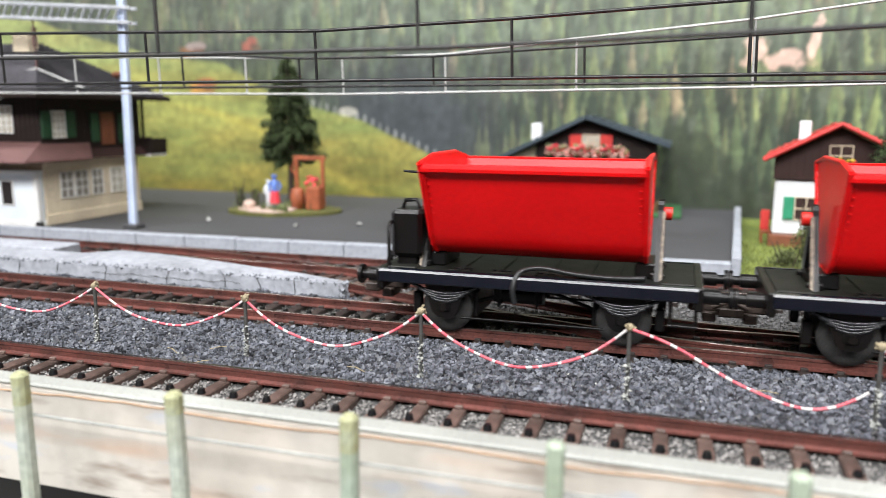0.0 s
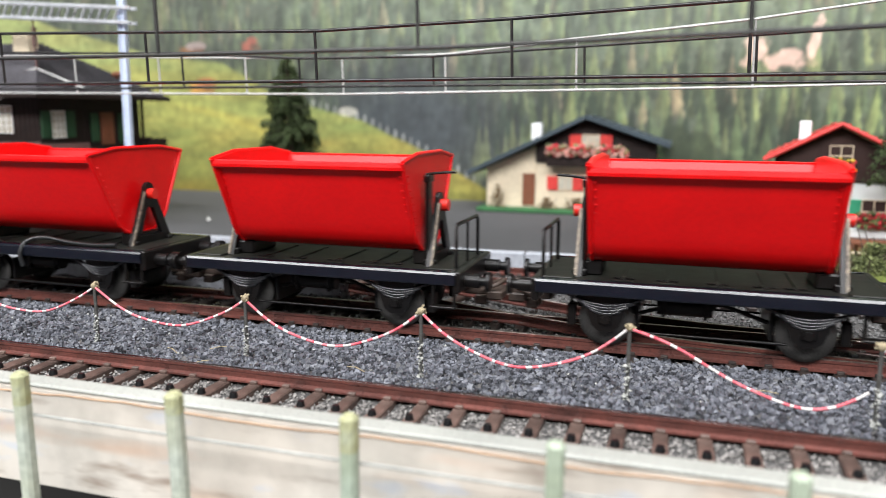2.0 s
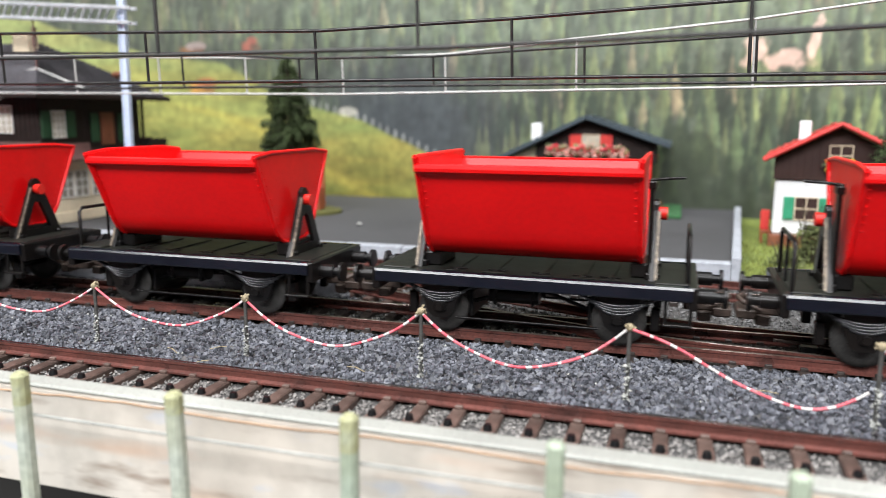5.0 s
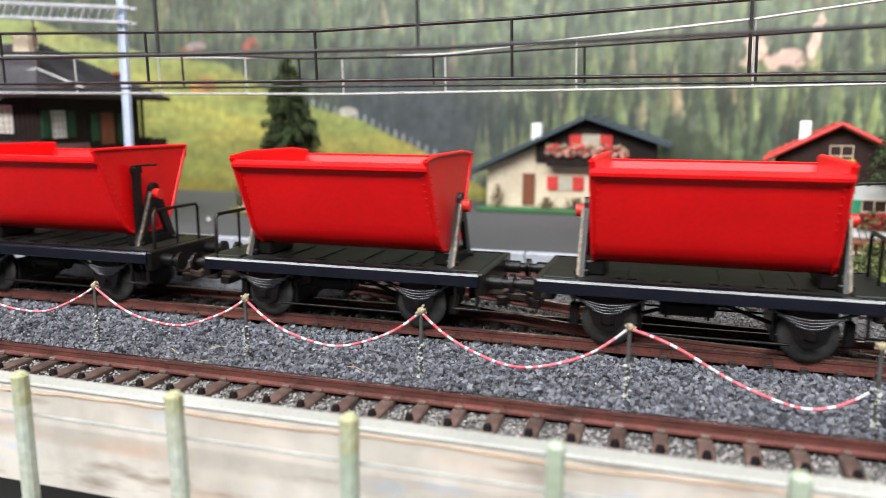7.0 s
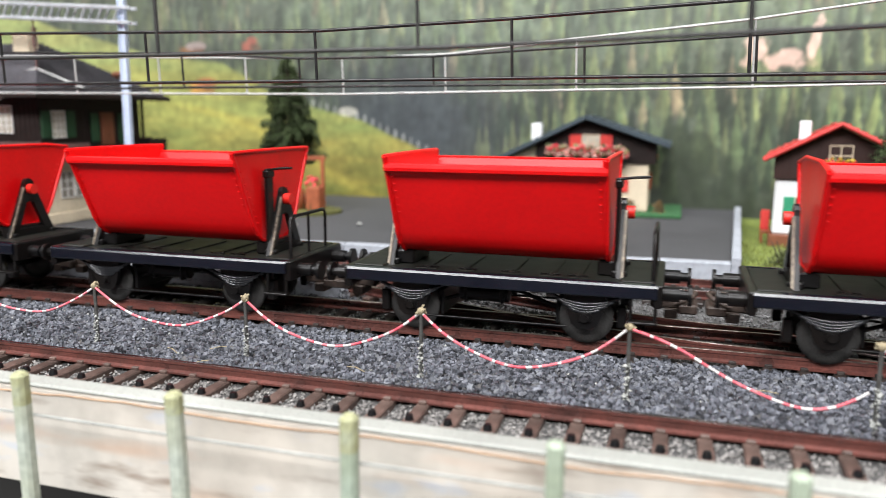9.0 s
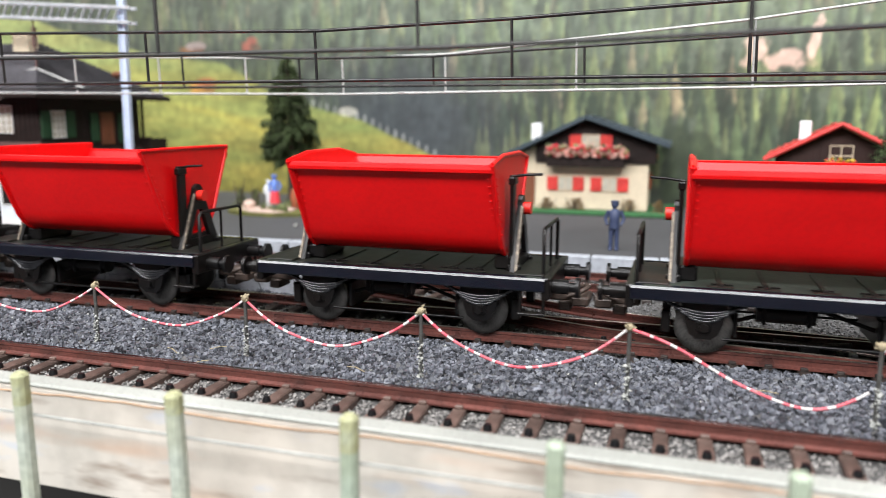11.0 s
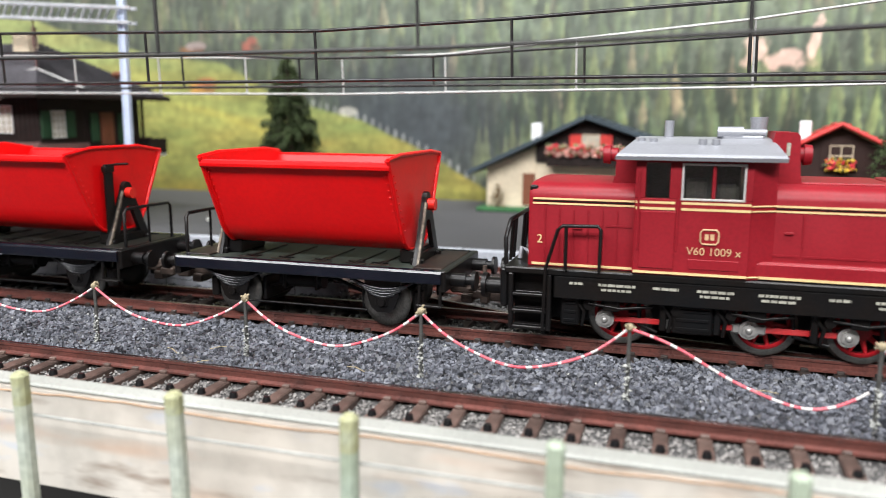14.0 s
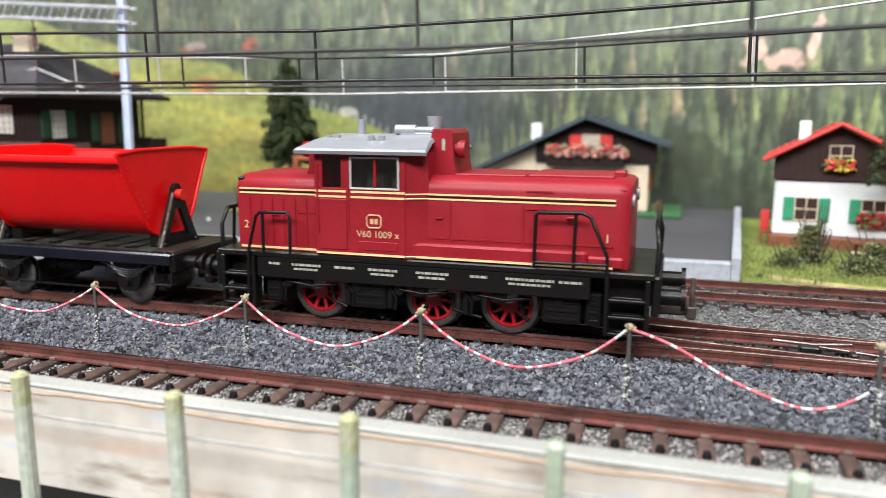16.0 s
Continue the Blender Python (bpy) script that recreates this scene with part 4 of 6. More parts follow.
def loco():
    L = thing("locomotive", "dark red diesel shunting locomotive with cream stripes", "locomotive")
    red, blk = M["loco_red"], M["black"]
    # hoods
    for name, x0, x1, z1 in (("short_hood", -47.4, -25.3, 34.9), ("long_hood", -3.2, 45.2, 35.5)):
        sec = hood_outline(14.0, 17, z1)
        g = Geo()
        xs = [x0, x0 + .8, x1 - .8, x1] if name == "short_hood" else [x0, x1 - 3.2, x1 - 1.2, x1 - .2]
        sc = [(.965, .0), (1, 0), (1, 0), (1, 0)] if name == "short_hood" else [(1, 0), (1, 0), (.975, 0), (.90, 0)]
        n = len(sec)
        V, F = [], []
        for x, (s, _) in zip(xs, sc):
            V += [(x, a * s, 17 + (b - 17) * (s + 1) / 2) for a, b in sec]
        for i in range(3):
            for j in range(n - 1):
                F.append((i * n + j, i * n + j + 1, (i + 1) * n + j + 1, (i + 1) * n + j))
        g.add(V, F, True)
        g.add(V, [tuple(range(n - 1, -1, -1)), tuple(range(3 * n, 4 * n))])
        h = part(name, g, red, L)
        for s in (-1, 1):
            y = s * 14.06
            e0, e1 = (x0 + .9, x1) if name == "short_hood" else (x0 + 2, x1 - 3.3)
            for z in (31.5, 30.5):
                part("stripe", Geo().box(e0, e1, y - .06, y + .06, z - .19, z + .19), M["gold_line"], h, "cream lining stripe")
            part("stripe", Geo().box(e0, e1, s * (15.6 if name == "long_hood" else 14.06) - .06, s * (15.6 if name == "long_hood" else 14.06) + .06, 17.25, 17.75), M["gold_line"], h, "cream lining stripe")
            part("stripe_shadow", Geo().box(e0, e1, y - .03, y + .03, 30.85, 31.15), M["black"], h, "black line between the stripes")
            d = Geo()
            if name == "long_hood":
                for xa in (6.2, 22.5):
                    d.box(xa, xa + .35, y - .12, y + .12, 20, 30)
                d.box(6.6, 22.2, y - .1, y + .1, 21.6, 22.0).box(23, 42, y - .1, y + .1, 21.6, 22.0).box(-2.6, 5.8, y - .1, y + .1, 21.6, 22)
                d.box(3.0, 4.6, y - .35, y + .35, 26.0, 26.5, .1).box(32, 34, y - .35, y + .35, 27.2, 27.7, .1)
                d.box(-1, 20, s * 13.2 - .4, s * 13.2 + .4, 33.4, 33.8, .15).box(23, 44, s * 13.2 - .4, s * 13.2 + .4, 33.4, 33.8, .15)
                d.box(23.2, 29, y - .12, y + .12, 32.7, 33.0).box(23.2, 29, y - .12, y + .12, 28.9, 29.2)
            else:
                for k in range(6):
                    d.box(-44 + k * 3, -43.7 + k * 3, y - .1, y + .1, 18.4, 29.4)
                d.box(-31, -26, y - .12, y + .12, 26.0, 26.4).box(-38, -36, y - .35, y + .35, 25.2, 25.7, .1).box(-46, -26, s * 13.2 - .35, s * 13.2 + .35, 32.7, 33.1, .15)
            part("door_seams", d, red, h)
        if name == "long_hood":
            part("roof_ridge", Geo().box(-1, 22, -9, 9, 35.2, 35.9, .25).box(22.6, 41, -9, 9, 35.2, 36.1, .25).box(40.5, 43, -3, 3, 35.4, 36.8, .3), red, h)
            part("skirt", Geo().box(-3, 36.5, -15.5, 15.5, 17.0, 20.6, .5).box(36.3, 44, -14.6, 14.6, 17.0, 19.6, .5), red, h)
            part("lamp", Geo().cyl((44.4, -9, 31), 1.5, 1.1, 0, 14).cyl((44.4, 9, 31), 1.5, 1.1, 0, 14), M["silver"], h, "small round headlamps")
        else:
            part("lamp", Geo().box(-47.4, -45.6, -13.4, -11.4, 33.0, 34.2, .3).box(-47.4, -45.6, 11.4, 13.4, 33.0, 34.2, .3), blk, h, "small black lamp housing")
    # cab with real openings
    cb = part("cab", Geo().box(-25.4, -24.7, -15.6, 15.6, 17, 40.8, .2).box(-4.0, -3.3, -15.6, 15.6, 17, 40.8, .2), red, L)
    for s in (-1, 1):
        y0, y1 = sorted((s * 15.7, s * 16.5))
        sd = part("side_wall", Geo().box(-25.4, -3.3, y0, y1, 17, 32.6, .25), red, cb)
        part("roof_rail", Geo().box(-25.4, -3.3, y0, y1, 39.6, 41.2, .2), red, sd)
        for a, b in ((-25.4, -23.4), (-18.8, -16.6), (-4.7, -3.3), (-10.9, -10.2)):
            part("window_pillar", Geo().box(a, b, y0, y1, 32.5, 39.7, .1), red, sd)
        y = s * 16.55
        g = Geo()
        for a, b in ((-16.6, -4.7),):
            g.box(a, b, y - .2, y + .2, 32.3, 32.75, .1).box(a, b, y - .2, y + .2, 39.2, 39.65, .1).box(a, a + .45, y - .2, y + .2, 32.4, 39.6, .1).box(b - .45, b, y - .2, y + .2, 32.4, 39.6, .1)
        part("window_frame", g, M["window_metal"], sd, "silver cab window frame")
        for a, b in ((-23.4, -18.8), (-16.3, -10.9), (-10.2, -5.0)):
            part("pane", Geo().box(a, b, s * 15.95 - .12, s * 15.95 + .12, 32.6, 39.6), M["cab_glass"], sd, "clear cab window pane")
        for z in (31.75, 30.55):
            part("stripe", Geo().box(-25.2, -17.6, y - .05, y + .05, z - .24, z + .24).box(-16.4, -3.5, y - .05, y + .05, z - .24, z + .24), M["gold_line"], sd, "cream lining stripe")
        part("stripe", Geo().box(-25.2, -3.5, y - .05, y + .05, 17.3, 17.8), M["gold_line"], sd, "cream lining stripe")
        part("door_panel", Geo().box(-24.2, -17.4, y - .18, y + .14, 18.4, 30.0, .12).box(-24.9, -24.4, y - .2, y + .4, 22, 38, .1).box(-17.2, -16.8, y - .2, y + .4, 22, 36, .1), red, sd)
        part("sign_panel", Geo().box(-14.6, -5.2, y - .12, y + .08, 18.6, 20.6, .08), red, sd)
        # emblem and figures
        fx, rz = -10.8, (0 if s < 0 else 180)
        em = Geo()
        rr = [(1.7, .9), (1.2, 1.45), (-1.2, 1.45), (-1.7, .9), (-1.7, -.9), (-1.2, -1.45), (1.2, -1.45), (1.7, -.9)]
        ring = [(fx + a, y + s * .06, 25.2 + b) for a, b in rr]
        em.tube(ring + ring[:2], 0.2, 5)
        em.box(fx - .9, fx - .15, y - .08, y + .08, 24.6, 25.8).box(fx + .15, fx + .9, y - .08, y + .08, 24.6, 25.8)
        part("emblem", em, M["number_tan"], sd, "cream rounded emblem")
        part("lettering", text_mesh("V60 1009 x", 2.2, M["number_tan"]), None, sd, "cream painted number", at(-9.9, y + s * .06, 22.2, 90, 0, rz))
    for txt, x, z in (("2", -44.9, 22.8), ("1", 40.5, 23.4)):
        part("lettering", text_mesh(txt, 2.6, M["gold_line"]), None, L, "cream painted digit", at(x, -14.12, z, 90, 0, 0))
    part("interior", Geo().box(-24, -4.8, -12, 12, 17.2, 31.0, .5).box(-24.2, -4.6, -.5, .5, 30.8, 39.8, .2).box(-15.6, -11.6, -9, -4, 31, 36.0, .5).box(-9.4, -5.6, -10, -5, 31, 35.0, .5), M["cab_inside"], cb, "dull grey cab interior desk")
    roof = [(18.6, 40.9), (18.0, 41.4), (12, 43.2), (6, 44.1), (0, 44.4)]
    ro = roof + [(-a, b) for a, b in roof[-2::-1]]
    under = [(a * .985, b - .75) for a, b in ro]
    n = len(ro)
    VV = []
    for e, xe in ((0, -29.4), (1, 2.2)):
        for a, b in ro + under[::-1]:
            f = max(0.0, (b - 41.0) / 3.4)
            VV.append((xe + (3.6 * f if e == 0 else -2.0 * f), a, b))
    k = 2 * n
    FF = [(i, (i + 1) % k, k + (i + 1) % k, k + i) for i in range(k)] + [(i, i + 1, k - 2 - i, k - 1 - i) for i in range(n - 1)] + [(k + i, k + k - 1 - i, k + k - 2 - i, k + i + 1) for i in range(n - 1)]
    rf = part("cab_roof", Geo().add(VV, FF), M["silver"], L, "silver painted overhanging cab roof")
    g = Geo().cyl((-19.7, -2, 43.8), 0.95, 4.0, 2, 12)
    for x, y in ((-25, -9), (-22.6, -9.5), (-13, -12), (-10.5, -12), (-26, 2)):
        g.cyl((x, y, 42.6), 0.8, 1.6, 2, 8)
    part("roof_vents", g, M["silver"], rf)
    g = Geo().cyl((-10, -4, 45.4), 1.2, 5, 0, 12).cyl((-5, -4, 45.4), 0.7, 4.4, 0, 12).cyl((-8, 2, 45.2), 0.9, 7, 0, 12).box(-9, -1, -5, 3, 43.6, 44.8, .3)
    part("horn", g, M["silver"], rf, "silver air horns on the roof")
    part("exhaust_tip", Geo().cyl((-1.8, 0, 44), 1.4, 4.6, 2, 16, 1.8), M["silver"], rf, "pale exhaust outlet")
    tw = [(-1.5, 35.0), (6.2, 35.0), (5.6, 38), (5.2, 44.8), (4.6, 45.6), (0.6, 45.7)]
    to = part("exhaust_tower", Geo().prism([(b, a) for a, b in tw], -9, 5, 1), red, L)
    part("horn", Geo().cyl((4.9, -6.4, 41.2), 1.5, 1.6, 0, 16).cyl((6.2, -6.4, 41.2), 2.1, 1.5, 0, 16, 1.9), red, to, "red round lamp on the tower")
    tw = [(-25.0, 34.4), (-25.0, 41.0), (-29.0, 41.0), (-29.8, 40.2), (-30.0, 36.4), (-30.6, 34.4)]
    tb = part("rear_tower", Geo().prism([(b, a) for a, b in tw], -10, 10, 1), red, L, "red raised box behind the cab")
    part("horn", Geo().cyl((-31.4, -6.4, 40.6), 1.4, 1.6, 0, 16).cyl((-32.8, -6.4, 40.6), 1.8, 1.5, 0, 16, 2.0), red, tb, "red round lamp on the box")
    part("cab_corner", Geo().prism([(-4.0, -16.2), (-3.3, -16.2), (1.2, -14.0), (1.2, 14.0), (-3.3, 16.2), (-4.0, 16.2)], 17, 40.6, 2), red, cb)
    for z in (31.5, 30.5, 17.5):
        part("stripe", Geo().tube([(-3.4, -16.3, z), (1.2, -14.08, z)], 0.2, 5), M["gold_line"], cb, "cream lining stripe")
    part("marking", Geo().box(2.8, 3.5, -9.1, -8.98, 41, 43.6), M["white_print"], to)
    # frame
    part("footplate", Geo().box(-52, 50.5, -16.4, 16.4, 15.4, 16.9, .3), blk, L)
    rnd = random.Random(4)
    for s in (-1, 1):
        y0, y1 = sorted((s * 14.9, s * 16.2))
        sk = part("frame_skirt", Geo().box(-41.3, 37.6, y0, y1, 10.6, 15.4, .2), blk, L)
        y = s * 16.25
        g = Geo()
        for x0, x1 in ((-38, -35), (-32, -24.5), (-21, -16), (-12.5, -5.5), (-1, 6.6), (11.5, 15.4), (19.5, 30), (31, 36)):
            bar_rows(g, x0, x1, 13.8, .55, y, rnd)
            if (x1 - x0) > 5:
                bar_rows(g, x0 + .6, x1 - .8, 12.8, .5, y, rnd)
        part("inscription", g, M["white_print"], sk, "small unreadable white inscription")
        for x0 in (-51, 40.5):
            g = Geo().box(x0, x0 + 1, y0 - .4, y1, 3.2, 15.5, .2).box(x0 + 8.2, x0 + 9.2, y0 - .4, y1, 3.2, 15.5, .2).box(x0 + .6, x0 + 8.6, s * 12.4 - .3, s * 12.4 + .3, 3.2, 15.4, .1)
            fr = part("step_frame", g, blk, L)
            for z in (3.4, 7.0, 10.6):
                part("step", Geo().box(x0 + .9, x0 + 8.3, s * 15.0 - 1.8, s * 15.0 + 1.2, z, z + .7, .15), blk, fr)
                part("tread_edge", Geo().box(x0 + 1.6, x0 + 7.6, s * 15.4 - .8, s * 15.4 + .9, z + .8, z + 1.1, .1), blk, fr)
        for x0, w in ((27.2, 8.4), (-17, 8), (36.4, 3.6), (-40, 4)):
            g = Geo().box(x0, x0 + w, s * 12.8 - 1.5, s * 12.8 + 1.5, 4.4, 11.6, .4)
            for k in range(3):
                g.box(x0 + .8, x0 + w - .8, s * 14.3 - .25, s * 14.3 + .25, 5.2 + k * 1.9, 5.9 + k * 1.9, .1)
            part("tank", g, blk, L, "black box under the footplate")
        g = Geo()
        for x0, x1 in ((-24, -20), (6, 13), (22, 24)):
            g.tube([(x0, s * 11.4, 11), (x0 + .5, s * 11.4, 5), (x1, s * 11.4, 3.6)], .5, 5)
        g.box(-45, 44, s * 7.1 - .6, s * 7.1 + .6, 4.0, 15, .2)
        part("inner_frame", g, blk, L)
        bg = Geo()
        for x in (-36.6, -18.8, -8.2, 9.9, 28.2):
            bg.box(x - .7, x + .7, s * 13.4 - .6, s * 13.4 + .6, 4.6, 11, .25).tube([(x - .4, s * 13.8, 10.6), (x + 1.6, s * 14.0, 7.6), (x + 1.2, s * 13.6, 4.4)], .42, 6)
            bg.cyl((x + 2.6, s * 13.8 - .8, 9.2), 1.1, 1.6, 1, 10)
        for x0, x1 in ((-34, -21), (-5.5, 6), (13, 25)):
            bg.tube([(x0, s * 14.6, 9.6), ((x0 + x1) / 2, s * 14.8, 8.9), (x1, s * 14.6, 9.8)], .38, 6)
            bg.box(x0 + 3, x0 + 6.4, s * 14.2 - .8, s * 14.2 + .8, 8.2, 10.6, .3)
        part("brake_gear", bg, M["black"], L, "black brake hangers and pipes")
        hr = Geo().tube([(-43.4, s * 16.9, 3.4), (-43.0, s * 16.9, 17), (-40.6, s * 16.9, 25.4), (-39.6, s * 16.9, 26.2), (-32.4, s * 16.9, 26.4), (-31.8, s * 16.9, 25.6), (-31.9, s * 16.9, 16.8)], .40, 7).tube([(-38.9, s * 16.9, 26.2), (-38.9, s * 16.9, 16.8)], .42, 6)
        part("handrail", hr, blk, L)
        hr = Geo().tube([(25.7, s * 16.9, 17), (25.9, s * 16.9, 28.2), (26.5, s * 16.9, 28.8), (35.6, s * 16.9, 29.0), (37.3, s * 16.9, 28.2), (40.9, s * 16.9, 20), (41.0, s * 16.9, 4)], .42, 7).tube([(34.2, s * 16.9, 28.8), (34.0, s * 16.9, 17)], .42, 6).tube([(25.7, s * 16.9, 18.2), (40.9, s * 16.9, 18.4)], .42, 6)
        part("handrail", hr, blk, L)
    for e, x in ((-1, -52.2), (1, 50.8)):
        part("buffer_beam", Geo().box(x - .9, x + .9, -15.5, 15.5, 7.8, 16.2, .4), blk, L)
        for s in (-1, 1):
            b = Geo().cyl((min(x, x + e * 5), s * 9.8, 11.0), 1.8, 5, 0, 14).cyl((x + e * 5 - (1 if e < 0 else 0), s * 9.8, 11.0), 2.8, 1.0, 0, 18)
            part("buffer", b, blk, L)
        part("coupler", Geo().box(min(x, x + e * 7), max(x, x + e * 7), -2, 2, 5.2, 7.6, .4).box(min(x + e * 6.2, x + e * 8.4), max(x + e * 6.2, x + e * 8.4), -4, 4, 4.9, 7.8, .4).tube([(x + e * 7.4, -3, 7), (x + e * 7.4, -3, 14)], .6, 6), M["coupler"], L, "brown hook coupler")
        g = Geo()
        xr = x + e * 0.2
        g.tube([(xr - e * .2, -13.5, 16.8), (xr, -13.2, 22.5), (xr - e * .6, -11.4, 26.3), (xr - e * 1.0, 11.4, 26.6), (xr, 13.2, 22.5), (xr - e * .2, 13.5, 16.8)], .5, 7)
        for y in (-8.4, -4.8, 4.8, 8.4):
            g.tube([(xr, y, 16.8), (xr - e * .6, y, 26.4)], .42, 6)
        part("end_railing", g, blk, L)
    part("brake_hose", Geo().tube([(-50.5, -7, 17), (-50.2, -6.4, 19.4), (-48.8, -6, 18.6), (-47.6, -7, 17.4)], .6, 6), M["silver"], L, "silver crank on the footplate")
    # wheels and rods
    sets = []
    for x in (-27.8, 0.9, 19.1):
        r = LOCO_R
        ax = part("wheelset", Geo().cyl((0, -9, 0), 1.1, 18, 1, 12), blk, L, m=at(x, 0, r))
        for s in (-1, 1):
            prof = [(-1.0, r - 1.3), (-1.0, r - .15), (-.9, r), (.9, r + .05), (1.0, r + .7), (1.5, r + .7), (1.5, r - 1.3), (-1.0, r - 1.3)]
            wh = part("wheel", Geo().lathe([(q * (1 if s < 0 else -1), b) for q, b in prof], (0, s * 8.6, 0), 1, 36), M["wheel_steel"], ax, "red spoked driving wheel with steel tyre")
            g = Geo().cyl((0, s * 8.6 - 1.1, 0), 1.9, 2.2, 1, 16)
            g.lathe([(-.9, r - 2.1), (-.9, r - 1.25), (.9, r - 1.25), (.9, r - 2.1), (-.9, r - 2.1)], (0, s * 8.6, 0), 1, 30)
            for k in range(10):
                a = 2 * math.pi * k / 10
                c, sn = math.cos(a), math.sin(a)
                g.tube([(c * 1.5, s * 8.6, sn * 1.5), (c * (r - 1.6), s * 8.6, sn * (r - 1.6))], [.62, .45], 6)
            g.box(-1.3, 1.3, s * 8.6 - 1, s * 8.6 + 1, -3.9, 0, .4)
            part("spokes", g, M["wheel_red"], wh)
            part("crank_pin", Geo().cyl((0, min(s * 9.4, s * 12.4), -3.0), .7, 3.0, 1, 10), M["rod"], wh)
        sets.append(ax)
    rods = []
    for s in (-1, 1):
        g = Geo().box(-27.8, 19.1, s * 11.6 - .3, s * 11.6 + .3, -.62, .62, .15)
        rd = part("coupling_rod", g, M["rod_red"], L, "red coupling rod with steel bosses", at(0, 0, LOCO_R - 3))
        for x in (-27.8, 0.9, 19.1):
            part("rod_boss", Geo().cyl((x, min(s * 11.1, s * 12.6), 0), 1.95, 1.5, 1, 18).cyl((x, min(s * 12.5, s * 13.2), 0), 1.35, .7, 1, 6).ball((x, s * 13.1, 0), .75, 10, 6), M["rod"], rd)
        part("rod_joint", Geo().box(-15.6, -9.6, s * 11.7 - .5, s * 11.7 + .5, -1.3, 1.3, .5).box(-2.4, 4.3, s * 11.7 - .45, s * 11.7 + .45, -1.1, 1.1, .45), M["rod"], rd)
        rods.append(rd)
    return L, sets, rods


# the lead wagon's front end along the track, in millimetres, by the second
RUN = [(0, -65.4), (0.5, -96.1), (1, -129.8), (1.5, -164.2), (2, -200.2), (2.5, -236.2), (3, -272.4), (3.5, -307.8), (4, -342.1), (4.2, -355.7), (4.9, -403.0), (5.6, -449.8), (6.3, -496.0), (6.5, -509.2),
       (7, -541.7), (7.5, -574.9), (8, -609.3), (8.5, -641.8), (9, -671.7), (9.2, -683.0), (9.9, -722.5), (10.6, -762.0), (11.3, -797.4), (11.5, -803.5), (12, -820.3), (12.5, -837.9), (13, -858.2), (13.5, -878.9),
       (14, -893.5), (14.5, -907.6), (15, -924.3), (15.5, -944.2), (16, -964.7)]
KINDS = ("lead", "rear", "front", "front", "square", "front", "square", "square", "rear", "rusty")
SLACK = (1.2, -1.4, 0.0, -0.2, 0.5, 1.4, -2.0, -2.5, -0.7, 0.6)  # play in the couplings
CONSIST = {}


def run_at(t):
    ts, xs = [a for a, _ in RUN], [b for _, b in RUN]
    i = max(0, min(len(ts) - 2, next((k for k in range(len(ts) - 1) if ts[k + 1] >= t), len(ts) - 2)))
    def slope(k):
        if k == 0 or k == len(ts) - 1:
            j = min(k, len(ts) - 2)
            return (xs[j + 1] - xs[j]) / (ts[j + 1] - ts[j])
        return (xs[k + 1] - xs[k - 1]) / (ts[k + 1] - ts[k - 1])
    h = ts[i + 1] - ts[i]
    u = (t - ts[i]) / h
    return xs[i] * (1 + 2 * u) * (1 - u) ** 2 + slope(i) * h * u * (1 - u) ** 2 + xs[i + 1] * u * u * (3 - 2 * u) + slope(i + 1) * h * u * u * (u - 1)


def train():
    made = {}
    cars = []
    for k, kind in enumerate(KINDS):
        if kind not in made:
            made[kind] = wagon(kind)
            w = made[kind][0]
        else:
            w = copy_thing(made[kind][0], at(0, 0, 0))
        cars.append(w)
    CONSIST["cars"] = cars
    CONSIST["loco"] = loco()


def motions():
    ts = [k / 10 for k in range(161)]
    pos = [run_at(t) for t in ts]
    for k, w in enumerate(CONSIST["cars"]):
        walk(w, [(t, at(x + 34.6 + 86.0 * k + SLACK[k], 0, 0)) for t, x in zip(ts, pos)])
        for c in [c for c in w.children if c.name.startswith("wheelset")]:
            px = c.matrix_basis.translation.copy()
            walk(c, [(t, Matrix.Translation(px) @ pose(0, 0, 0, 0, math.degrees((x - pos[0]) / 5.3), 0)) for t, x in zip(ts, pos)])
    lo, sets, rods = CONSIST["loco"]
    walk(lo, [(t, at(x + 910.7, 0, 0)) for t, x in zip(ts, pos)])
    ref = run_at(14.5)
    for c in sets:
        px = c.matrix_basis.translation.copy()
        walk(c, [(t, Matrix.Translation(px) @ pose(0, 0, 0, 0, math.degrees((x - ref) / LOCO_R) + PHASE, 0)) for t, x in zip(ts, pos)])
    for i, rd in enumerate(rods):
        rows = []
        for t, x in zip(ts, pos):
            a = (x - ref) / LOCO_R + radians(PHASE)
            v = pose(0, 0, 0, 0, math.degrees(a), 0) @ Vector((0, 0, -3.0))
            rows.append((t, at(v.x, 0, LOCO_R + v.z)))
        walk(rd, rows)


PHASE = -45.0


